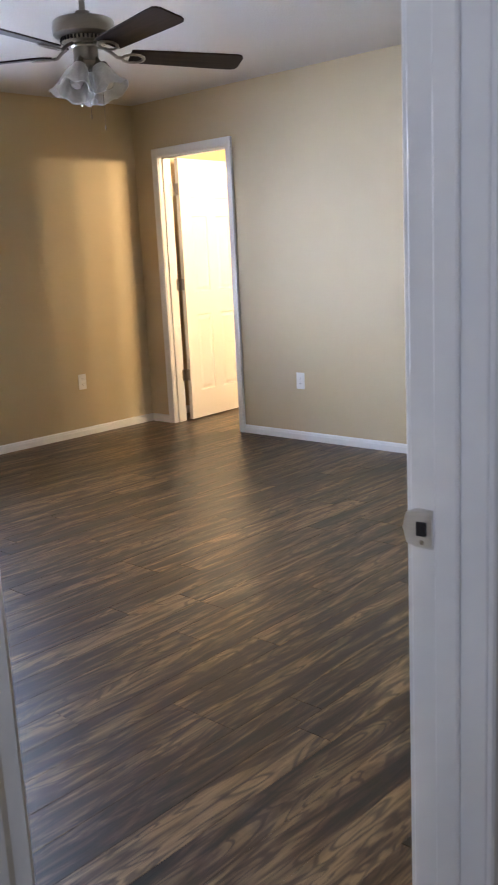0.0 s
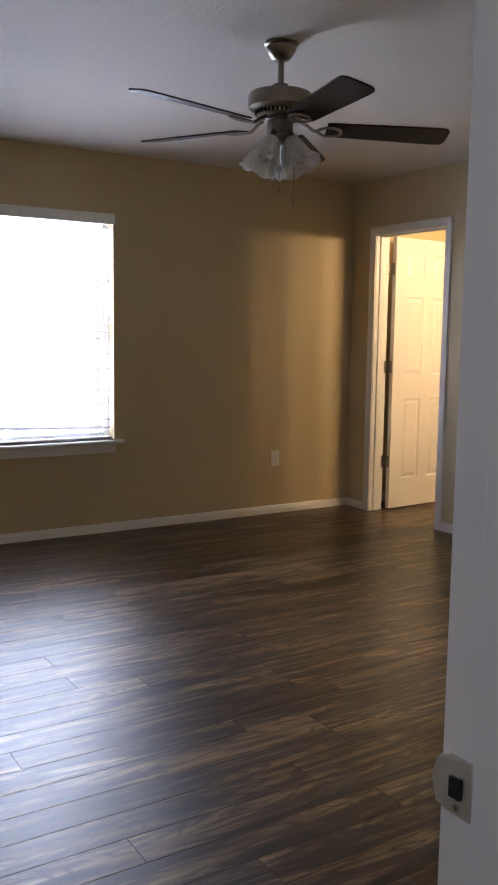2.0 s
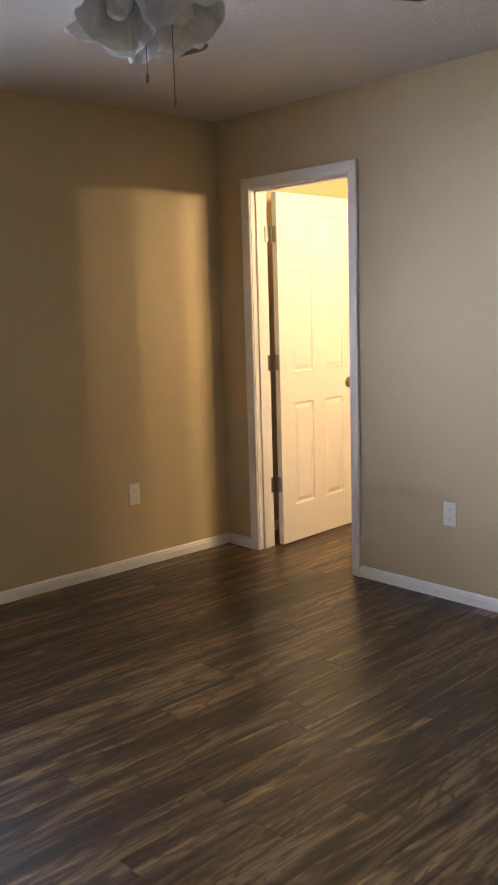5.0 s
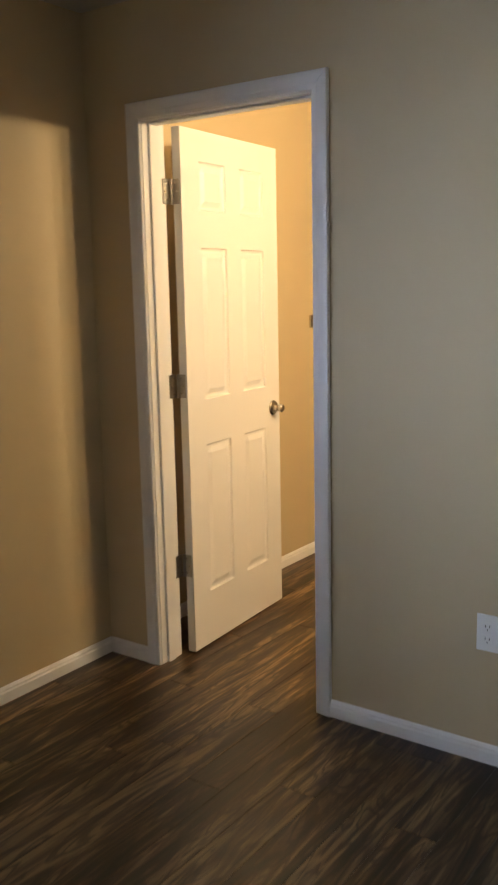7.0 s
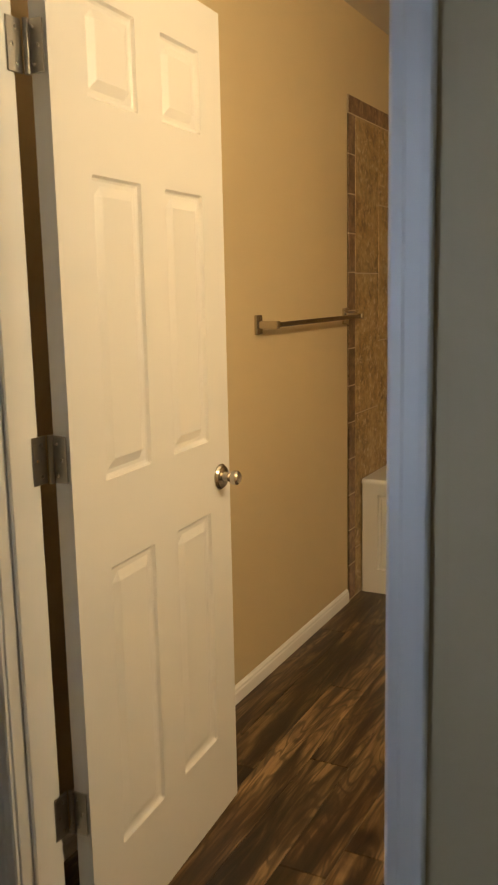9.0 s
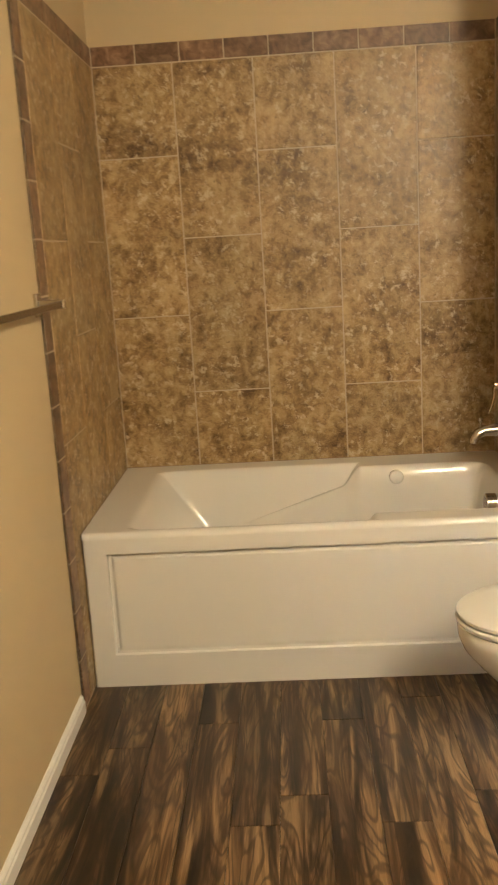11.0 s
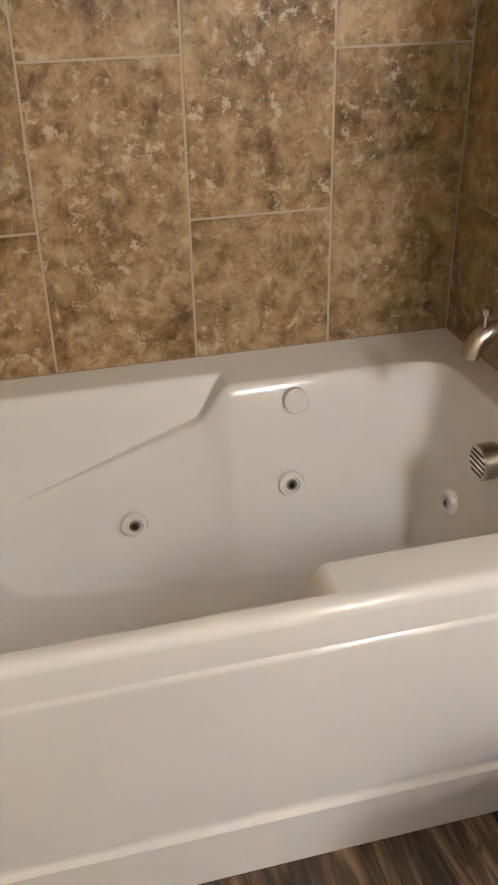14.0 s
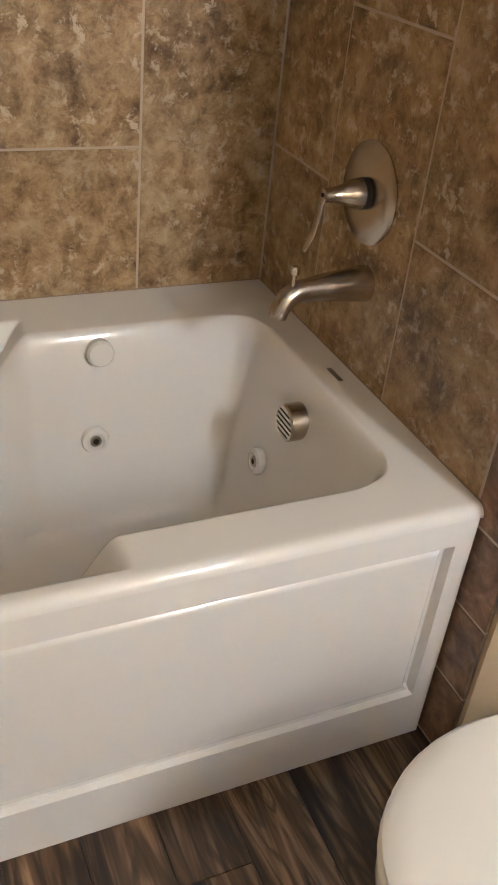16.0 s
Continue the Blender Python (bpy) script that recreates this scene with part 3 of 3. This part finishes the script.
def shade_bm(m):
    """A flared tulip shade with a wavy lip, open below, with wall thickness."""
    prof = [(0.022, 0.0), (0.030, -0.010), (0.040, -0.035), (0.047, -0.065), (0.056, -0.095), (0.070, -0.118), (0.078, -0.128)]
    inner = [(r - 0.003, z) for r, z in reversed(prof)]
    bm = bmesh.new()
    rings = []
    for r, z in prof + inner:
        f = max(0.0, (-z - 0.07) / 0.058)
        rings.append([bm.verts.new(m @ Vector((r * (1 + 0.07 * f * math.cos(6 * a)) * math.cos(a), r * (1 + 0.07 * f * math.cos(6 * a)) * math.sin(a), z + 0.006 * f * math.cos(6 * a)))) for a in [2 * math.pi * i / 36 for i in range(36)]])
    for p, q in zip(rings, rings[1:]):
        for i in range(36):
            bm.faces.new((p[i], p[(i + 1) % 36], q[(i + 1) % 36], q[i]))
    return bm


for k in range(4):
    a = 22 + 90 * k
    base = pose(FX, FY, 2.128 + FD, 0, 0, a) @ pose(0.047, 0, 0, 0, -28, 0)
    arm = part("lamp_arm", lathe([(0.0, 0.03), (0.016, 0.03), (0.019, 0.0), (0.026, -0.012), (0.0, -0.013)], 20, None, base), FANMETAL, fan, "", True)
    sh = part("shade", shade_bm(base @ pose(0, 0, -0.008)), FROST, fan, "frosted white glass tulip shade", True)
    part("bulb", lathe([(0.0, -0.02), (0.013, -0.02), (0.016, -0.045), (0.028, -0.075), (0.029, -0.092), (0.02, -0.112), (0.0, -0.118)], 20, None, base), PORCELAIN, sh, "unlit white bulb", True)
for dx, dy, zb in ((-0.03, -0.045, 1.905), (0.035, -0.05, 1.865)):
    part("pull_chain", lathe([(0.0, zb + 0.02), (0.0012, zb + 0.02), (0.0012, 2.12), (0.0, 2.12)], 6, None, pose(FX + dx, FY + dy, FD)), FANMETAL, fan)
    part("chain_fob", lathe([(0.0, zb), (0.003, zb + 0.002), (0.0035, zb + 0.015), (0.001, zb + 0.022), (0.0, zb + 0.022)], 10, None, pose(FX + dx, FY + dy, FD)), FANMETAL, fan)

# ---- towel bar ----
bar = holder("towel_bar", (1.588, 0, 1.270), "square brushed nickel towel bar on the bathroom wall", "towel bar")
for x in (1.588, 2.42):
    part("wall_plate", rbox(x - 0.022, x + 0.022, -0.012, -0.0002, 1.239, 1.305, 0.003, 2), NICKEL, bar)
    part("post", rbox(x - 0.012, x + 0.012, -0.084, -0.0115, 1.259, 1.285, 0.003, 2), NICKEL, bar)
part("bar", rbox(1.5995, 2.4085, -0.080, -0.064, 1.263, 1.280, 0.002, 1), BRONZE, bar)

# ---- bathtub ----
TX0, TX1, TY0, TY1, RIM = 2.606, 3.489, -1.526, -0.012, 0.53


def sstep(a, b, v):
    u = min(1.0, max(0.0, (v - a) / (b - a)))
    return u * u * (3 - 2 * u)


def lines(*spans):
    out = []
    for a, b, n in spans:
        out += [a + (b - a) * i / n for i in range(n)]
    return out + [spans[-1][1]]


def wall_drop(d, slope):
    """Height below the rim at the distance d inside an edge: a rounded lip, then a steep wall."""
    if d <= -0.012:
        return 0.0
    e = d + 0.012
    lip = 0.036
    if e < lip:
        return e * e / (2 * lip) / slope
    return lip / 2 / slope + (e - lip) / slope


def tub_height(x, y):
    floor_z = 0.115
    # arm ledges: level with the rim at the faucet end, a short steep step, then a slow fall towards the backrest
    if y < -0.968:
        ledge = RIM
    elif y < -0.885:
        ledge = RIM - 0.085 * sstep(-0.968, -0.885, y)
    else:
        ledge = 0.445 - (y + 0.885) * 0.33
    xf = 2.715
    h_front = max(RIM - wall_drop(x - 2.645, 0.22), ledge - wall_drop(x - xf, 0.22))
    h_back = max(RIM - wall_drop(3.388 - x, 0.22), ledge - wall_drop(3.325 - x, 0.22))
    h_right = RIM - wall_drop(y + 1.440, 0.20)
    h_left = RIM - wall_drop(-0.165 - y, 0.75)
    d_fr = ((x - xf) + (y + 1.440)) * 0.7071 - 0.034
    d_br = ((3.325 - x) + (y + 1.440)) * 0.7071 - 0.022
    k = 40.0
    hs = [h_front, h_back, h_right, h_left, RIM - wall_drop(d_fr, 0.2), RIM - wall_drop(d_br, 0.25), floor_z]
    top = max(hs)
    return min(RIM, top + math.log(sum(math.exp(k * (h - top)) for h in hs)) / k * 0.9)


def surface(fixed, z, lo, hi, along):
    """Where the basin's wall has the height z, between lo (inside) and hi (outside)."""
    for _ in range(40):
        mid = (lo + hi) / 2
        h = tub_height(mid, fixed) if along == "x" else tub_height(fixed, mid)
        lo, hi = (mid, hi) if h < z else (lo, mid)
    return lo


tub = holder("bathtub", (TX0, TY0, 0), "white acrylic jetted alcove bathtub with a panelled apron", "bathtub")
R_ = 0.019
xs = [TX0 + R_ * (1 - math.cos(math.pi / 2 * i / 5)) for i in range(6)] + lines((2.63, 2.80, 60), (2.80, 3.24, 30), (3.24, 3.40, 60), (3.40, TX1, 5))
ys = lines((TY0, -1.48, 5), (-1.48, -1.34, 40), (-1.34, -1.0, 26), (-1.0, -0.90, 24), (-0.90, -0.12, 60), (-0.12, TY1, 6))
bm = bmesh.new()
grid = []
for i, x in enumerate(xs):
    edge = R_ - math.sqrt(max(0.0, R_ * R_ - max(0.0, TX0 + R_ - x) ** 2))
    grid.append([bm.verts.new((x, y, tub_height(x, y) - edge)) for y in ys])
for i in range(len(xs) - 1):
    for j in range(len(ys) - 1):
        bm.faces.new((grid[i][j], grid[i + 1][j], grid[i + 1][j + 1], grid[i][j + 1]))
shell = part("basin", bm, ACRYLIC, tub, "", True)

# apron: an upper band, a recessed panel with a rounded edge and a plinth
PY0, PY1, PZ0, PZ1 = -1.486, -0.088, 0.112, 0.462


def apron_x(y, z):
    """The groove's floor is flat; the panel's edge beyond it is rounded over."""
    d = min(y - PY0, PY1 - y, z - PZ0, PZ1 - z)
    if d <= 0:
        return TX0
    deep = 0.021 * (0.6 if d == z - PZ0 else 1.0)      # the plinth's upper lip is shallow
    if d < 0.0015:
        return TX0 + deep * d / 0.0015
    if d < GROOVE:
        return TX0 + deep
    if d < GROOVE + 0.012:
        u = (d - GROOVE) / 0.012
        return TX0 + deep - (deep - 0.010) * math.sin(u * math.pi / 2)
    return TX0 + 0.010


GROOVE = 0.0105
offs = (0.0, 0.0015, 0.0075, GROOVE, GROOVE + 0.0015, GROOVE + 0.0035, GROOVE + 0.006, GROOVE + 0.009, GROOVE + 0.012, GROOVE + 0.015)
ya = sorted({TY0, TY0 + 0.006, TY1, TY1 - 0.006, *[PY0 + o for o in offs], *[PY1 - o for o in offs]} | {PY0 + 0.03 + i * 0.1 for i in range(14)})
za = sorted({0.0, 0.05, RIM - R_, *[PZ0 + o for o in offs], *[PZ1 - o for o in offs]} | {0.2, 0.28, 0.36})
bm = bmesh.new()
g = [[bm.verts.new((apron_x(y, z) + (0.006 if y in (TY0, TY1) else 0.0), y, z)) for z in za] for y in ya]
for i in range(len(ya) - 1):
    for j in range(len(za) - 1):
        bm.faces.new((g[i][j], g[i + 1][j], g[i + 1][j + 1], g[i][j + 1]))
# its back, 2 cm behind the face, and the edges that join the two
bk = [[bm.verts.new((TX0 + 0.034, v.co.y, v.co.z)) for v in col] for col in (g[0], g[-1])]
for j in range(len(za) - 1):
    bm.faces.new((g[0][j], g[0][j + 1], bk[0][j + 1], bk[0][j]))
    bm.faces.new((g[-1][j], bk[1][j], bk[1][j + 1], g[-1][j + 1]))
    bm.faces.new((bk[0][j], bk[0][j + 1], bk[1][j + 1], bk[1][j]))
part("apron", bm, ACRYLIC, tub, "", True)
for ya_, yb_ in ((TY0, TY0 + 0.004), (TY1 - 0.004, TY1)):
    part("end_panel", boxes((TX0 + 0.007, TX1, ya_, yb_, 0, RIM - 0.010)), ACRYLIC, tub)
# dark strip standing in for the contact shade along the apron's foot
part("foot_shade", boxes((TX0 + 0.001, TX0 + 0.02, TY0 + 0.01, TY1 - 0.01, 0.0, 0.003)), DARK, tub)


def jet(x, y, z, rx, rz, capped=False):
    m = pose(x, y, z, rx, 0, rz)
    prof = [(0.0, -0.01), (0.0275, -0.01), (0.029, 0.002), (0.027, 0.007), (0.018, 0.009), (0.0155, 0.004), (0.0, 0.004)] if not capped else [(0.0, -0.01), (0.027, -0.01), (0.028, 0.008), (0.024, 0.013), (0.0, 0.014)]
    j = part("jet", lathe(prof, 32, None, m), ACRYLIC, tub, "white plastic jet cap" if capped else "white whirlpool jet with a dark nozzle", True)
    if not capped:
        part("nozzle", lathe([(0.0, 0.004), (0.0125, 0.004), (0.0115, 0.009), (0.0065, 0.009), (0.006, 0.005), (0.0, 0.005)], 24, None, m), NICKEL, j, "", True)
        part("nozzle_hole", lathe([(0.0, 0.0056), (0.0058, 0.0056), (0.0, 0.006)], 16, None, m), DARK, j)


for jy, jz, cap in ((-0.737, 0.254, False), (-1.080, 0.309, False), (-1.101, 0.488, True)):
    jet(surface(jy, jz, 3.0, 3.40, "x") - 0.006, jy, jz, 84, -90, cap)
jet(3.118, surface(3.118, 0.298, -1.2, -1.5, "y") + 0.006, 0.298, 84, 180)
OY = surface(3.03, 0.446, -1.2, -1.5, "y")
ov = part("overflow", lathe([(0.0, 0.0), (0.037, 0.0), (0.037, 0.034), (0.034, 0.037), (0.0, 0.037)], 36, None, pose(3.03, OY - 0.004, 0.446, 90, 0, 180)), NICKEL, tub, "brushed nickel slotted overflow cover", True)
for k in range(-2, 3):
    w = math.sqrt(0.030 ** 2 - (k * 0.011) ** 2)
    part("slot", boxes((3.03 - w, 3.03 + w, OY + 0.0325, OY + 0.0335, 0.446 + k * 0.011 - 0.0018, 0.446 + k * 0.011 + 0.0018)), DARK, ov)
part("maker_plate", rbox(3.02, 3.07, -1.494, -1.484, RIM - 0.0005, RIM + 0.001, 0.0004, 1), HINGE, tub, "small grey metal plate")

# ---- tub filler and valve ----
WY = WINGY + 0.010
spout = holder("tub_spout", (3.07, WY, 0.708), "brushed nickel curved tub spout with a diverter knob", "faucet")
part("spout_body", tube([(3.054, WY - 0.001, 0.711), (3.054, WY + 0.01, 0.711), (3.052, WY + 0.05, 0.712), (3.048, WY + 0.10, 0.713), (3.042, WY + 0.145, 0.712), (3.038, WY + 0.164, 0.704), (3.036, WY + 0.178, 0.686), (3.036, WY + 0.181, 0.671)],
                        [0.033, 0.033, 0.029, 0.0235, 0.0195, 0.019, 0.0175, 0.0165], 24), NICKEL, spout, "", True)
part("diverter_knob", lathe([(0.0, 0.702), (0.0035, 0.702), (0.0035, 0.728), (0.008, 0.730), (0.0085, 0.740), (0.006, 0.743), (0.0, 0.743)], 20, None, pose(3.038, WY + 0.156, 0.019)), NICKEL, spout, "", True)
valve = holder("shower_valve", (3.088, WY, 0.868), "brushed nickel round shower valve with a lever", "faucet")
VM = pose(3.088, WY, 0.866, -90, 0, 0) @ Matrix.Diagonal((1.06, 1.06, 1.0, 1.0))
part("valve_plate", lathe([(0.0, -0.0005), (0.083, -0.0005), (0.085, 0.004), (0.080, 0.0075), (0.045, 0.011), (0.0, 0.012)], 56, None, VM), NICKEL, valve, "", True)
part("collar", lathe([(0.0, 0.011), (0.026, 0.011), (0.026, 0.022), (0.0, 0.022)], 32, None, VM), DARK, valve, "", True)
hub = part("hub", lathe([(0.0, 0.020), (0.0255, 0.020), (0.025, 0.032), (0.018, 0.052), (0.0125, 0.075), (0.0115, 0.094), (0.0, 0.096)], 32, None, VM), NICKEL, valve, "", True)
part("lever", tube([(3.088, WY + 0.088, 0.870), (3.088, WY + 0.097, 0.852), (3.088, WY + 0.098, 0.825), (3.088, WY + 0.104, 0.795), (3.088, WY + 0.114, 0.772), (3.088, WY + 0.117, 0.766)], [0.009, 0.011, 0.009, 0.008, 0.007, 0.004], 16, None, 0.55), NICKEL, valve, "", True)
part("cap_dot", lathe([(0.0, 0.096), (0.005, 0.096), (0.0, 0.0975)], 14, None, VM), DARK, valve)

# ---- toilet ----
TCX, TFY = 2.150, -1.114
toilet = holder("toilet", (TCX, TFY - 0.3, 0), "white porcelain toilet with a closed lid beside the tub", "toilet")


def egg(z, w, front, back, n=40, sharp=1.0):
    """An egg outline: half width w, from the front tip to the back."""
    mid = front - w * 1.25
    out = []
    for i in range(n):
        a = 2 * math.pi * i / n
        c, s = math.cos(a), math.sin(a)
        y = mid + (front - mid) * s if s > 0 else mid + (mid - back) * s
        k = 1.0 if s > 0 else 1.0
        e = 0.75 if s < 0 else 1.0
        out.append((TCX + w * math.copysign(abs(c) ** e, c) * k, y, z))
    return out


part("bowl", loft([egg(0.0, 0.105, TFY - 0.155, TFY - 0.62), egg(0.012, 0.107, TFY - 0.152, TFY - 0.62), egg(0.10, 0.098, TFY - 0.165, TFY - 0.60), egg(0.19, 0.112, TFY - 0.135, TFY - 0.58),
                   egg(0.26, 0.150, TFY - 0.065, TFY - 0.54), egg(0.31, 0.174, TFY - 0.022, TFY - 0.51), egg(0.35, 0.182, TFY - 0.006, TFY - 0.50), egg(0.378, 0.183, TFY - 0.004, TFY - 0.50), egg(0.384, 0.180, TFY - 0.007, TFY - 0.50)]), PORCELAIN, toilet, "", True)
part("seat", loft([egg(0.3855, 0.178, TFY - 0.010, TFY - 0.47), egg(0.389, 0.185, TFY - 0.003, TFY - 0.475), egg(0.398, 0.187, TFY, TFY - 0.475), egg(0.404, 0.184, TFY - 0.004, TFY - 0.475)]), PLASTIC, toilet, "white plastic seat", True)
part("lid", loft([egg(0.4065, 0.178, TFY - 0.010, TFY - 0.47), egg(0.410, 0.185, TFY - 0.003, TFY - 0.475), egg(0.418, 0.186, TFY - 0.002, TFY - 0.475), egg(0.424, 0.180, TFY - 0.010, TFY - 0.47), egg(0.427, 0.150, TFY - 0.045, TFY - 0.45), egg(0.4275, 0.06, TFY - 0.14, TFY - 0.40)]), PLASTIC, toilet, "white plastic closed lid", True)
part("tank", rbox(TCX - 0.215, TCX + 0.215, -1.895, -1.70, 0.386, 0.72, 0.02, 4), PORCELAIN, toilet, "", True)
part("tank_lid", rbox(TCX - 0.225, TCX + 0.225, -1.90, -1.69, 0.7205, 0.755, 0.012, 3), PORCELAIN, toilet, "", True)
part("tank_shelf", rbox(TCX - 0.11, TCX + 0.11, -1.86, TFY - 0.45, 0.20, 0.3855, 0.03, 4), PORCELAIN, toilet, "", True)

# ---- tiles of the tub alcove ----
PITCH, GAP, TH = 0.306, 0.005, 0.009
BACKX = BX - 0.001
MESHES = {}


def piece(name, parent, at, size, mat, plane):
    """One flat tile with a small arris; meshes are shared between tiles of one size."""
    w, h = round(size[0], 3), round(size[1], 3)
    key = (name, w, h, plane)
    if key not in MESHES:
        bm = bmesh.new()
        e = 0.0016
        q = [(0, 0), (w, 0), (w, h), (0, h)]
        q2 = [(e, e), (w - e, e), (w - e, h - e), (e, h - e)]

        def c(u, v, d):
            return {"x": (-d, u, v), "n": (u, -d, v), "s": (u, d, v)}[plane]
        a = [bm.verts.new(c(u, v, 0)) for u, v in q]
        b = [bm.verts.new(c(u, v, TH - e)) for u, v in q]
        t = [bm.verts.new(c(u, v, TH)) for u, v in q2]
        for r0, r1 in ((a, b), (b, t)):
            for i in range(4):
                bm.faces.new((r0[i], r0[(i + 1) % 4], r1[(i + 1) % 4], r1[i]))
        bm.faces.new(t)
        MESHES[key] = mesh_of(name, bm, mat)
    ob = new(name, MESHES[key])
    ob.parent = parent
    ob.matrix_basis = parent.matrix_world.inverted() @ pose(*at)
    return ob


FIELD_TOP, TOP = 2.098, 2.172


def column(parent, plane, u0, u1, first, z_lo, fixed):
    """A column of tall tiles between u0 and u1, with joints at first + k * 0.612."""
    zs = [z_lo] + [z for z in (first - 0.612, first, first + 0.612, first + 1.224) if z_lo + 0.02 < z < FIELD_TOP - 0.09] + [FIELD_TOP]
    for a, b in zip(zs, zs[1:]):
        at = (fixed, u0 + GAP / 2, a + GAP / 2) if plane == "x" else (u0 + GAP / 2, fixed, a + GAP / 2)
        piece("tile", parent, at, (u1 - u0 - GAP, b - a - GAP), TILE, plane)


def border_row(parent, plane, u0, u1, fixed, n):
    w = (u1 - u0) / n
    for i in range(n):
        u = u0 + w * i
        at = (fixed, u + GAP / 2, FIELD_TOP + GAP / 2) if plane == "x" else (u + GAP / 2, fixed, FIELD_TOP + GAP / 2)
        piece("border_tile", parent, at, (w - GAP, TOP - FIELD_TOP - GAP), BORDER, plane)


back = thing("tiled_wall_back", boxes((BX - 0.0082, BX - 0.0005, -1.531, -0.006, 0.50, TOP - 0.002)), GROUT, "mottled brown stone-look tiles in a vertical running bond", kind="structure")
for k in range(5):
    u1 = -0.010 - PITCH * k + 0.0
    u0 = max(u1 - PITCH, -1.528)
    column(back, "x", u0, u1, 0.836 if k % 2 == 1 else 1.148, 0.527, BX - 0.0008)
border_row(back, "x", -1.528, -0.010, BX - 0.0008, 9)
for name, plane, fy, sgn, xe, bw in (("tiled_wall_left", "n", -0.0008, -1, 2.455, 0.080), ("tiled_wall_faucet", "s", WINGY + 0.0008, 1, 2.530, 0.100)):
    y_in, y_out = (-0.0082, -0.0005) if sgn < 0 else (WINGY + 0.0005, WINGY + 0.0082)
    side = thing(name, boxes((xe + 0.001, BX - 0.0085, y_in, y_out, 0.0, TOP - 0.002)), GROUT, "mottled brown stone-look tiles with a narrow border", kind="structure")
    xb = xe + bw
    edges = [xb, xb + PITCH, xb + 2 * PITCH, BX - 0.011]
    if edges[3] - edges[2] > PITCH:
        edges = [xb, xb + PITCH, xb + 2 * PITCH, xb + 3 * PITCH, BX - 0.011]
    for i, (a, b) in enumerate(zip(edges, edges[1:])):
        column(side, plane, a, b, 1.144 if i % 2 == 1 else 0.838, 0.527 if i else 0.004, fy)
    border_row(side, plane, xe, BX - 0.011, fy, 6)
    n = 13
    hh = (FIELD_TOP - 0.004) / n
    for i in range(n):
        piece("border_tile", side, (xe + 0.001, fy, 0.004 + hh * i + GAP / 2), (bw - GAP, hh - GAP), BORDER, plane)
bm = boxes((TX0 + 0.01, TX1, TY1 - 0.0, TY1 + 0.0025, RIM - 0.006, RIM + 0.002), (TX0 + 0.01, TX1, TY0 - 0.002, TY0, RIM - 0.006, RIM + 0.002), (TX1, TX1 + 0.0022, TY0, TY1, RIM - 0.006, RIM + 0.002))
thing("caulk_bead", bm, CAULK, "thin caulk bead between tub and tile", kind="structure")

# ---- floor planks ----
PW, PL = 0.125, 1.22
PLANKS = {}


def plank(x0, x1, y0, y1):
    w, d = round(x1 - x0, 3), round(y1 - y0, 3)
    if (w, d) not in PLANKS:
        bm = bmesh.new()
        e = 0.0007
        a = [bm.verts.new(p) for p in ((0, 0, -0.006), (w, 0, -0.006), (w, d, -0.006), (0, d, -0.006))]
        b = [bm.verts.new(p) for p in ((0, 0, -e), (w, 0, -e), (w, d, -e), (0, d, -e))]
        c = [bm.verts.new(p) for p in ((e, e, 0), (w - e, e, 0), (w - e, d - e, 0), (e, d - e, 0))]
        for r0, r1 in ((a, b), (b, c)):
            for i in range(4):
                bm.faces.new((r0[i], r0[(i + 1) % 4], r1[(i + 1) % 4], r1[i]))
        bm.faces.new(c)
        PLANKS[(w, d)] = mesh_of("plank", bm, FLOORWOOD)
    ob = new("plank", PLANKS[(w, d)])
    ob.parent = floor
    ob.location = (x0, y0, 0)


rng = random.Random(7)
y = 0.0
row = 0
while y > -6.6:
    y0 = y - PW
    lo, hi = WX, BX
    if y0 < BSY - 0.1:
        hi = 0.02
    if y0 < SYB:
        lo, hi = -5.48, -3.2
    x = lo - round(rng.random() * 10) / 10 * PL
    while x < hi:
        a, b = max(x, lo), min(x + PL, hi)
        if b - a > 0.03:
            plank(round(a, 2) + 0.0003, round(b, 2) - 0.0003, y0 + 0.0003, y - 0.0003)
        x += PL
    y = y0
    row += 1
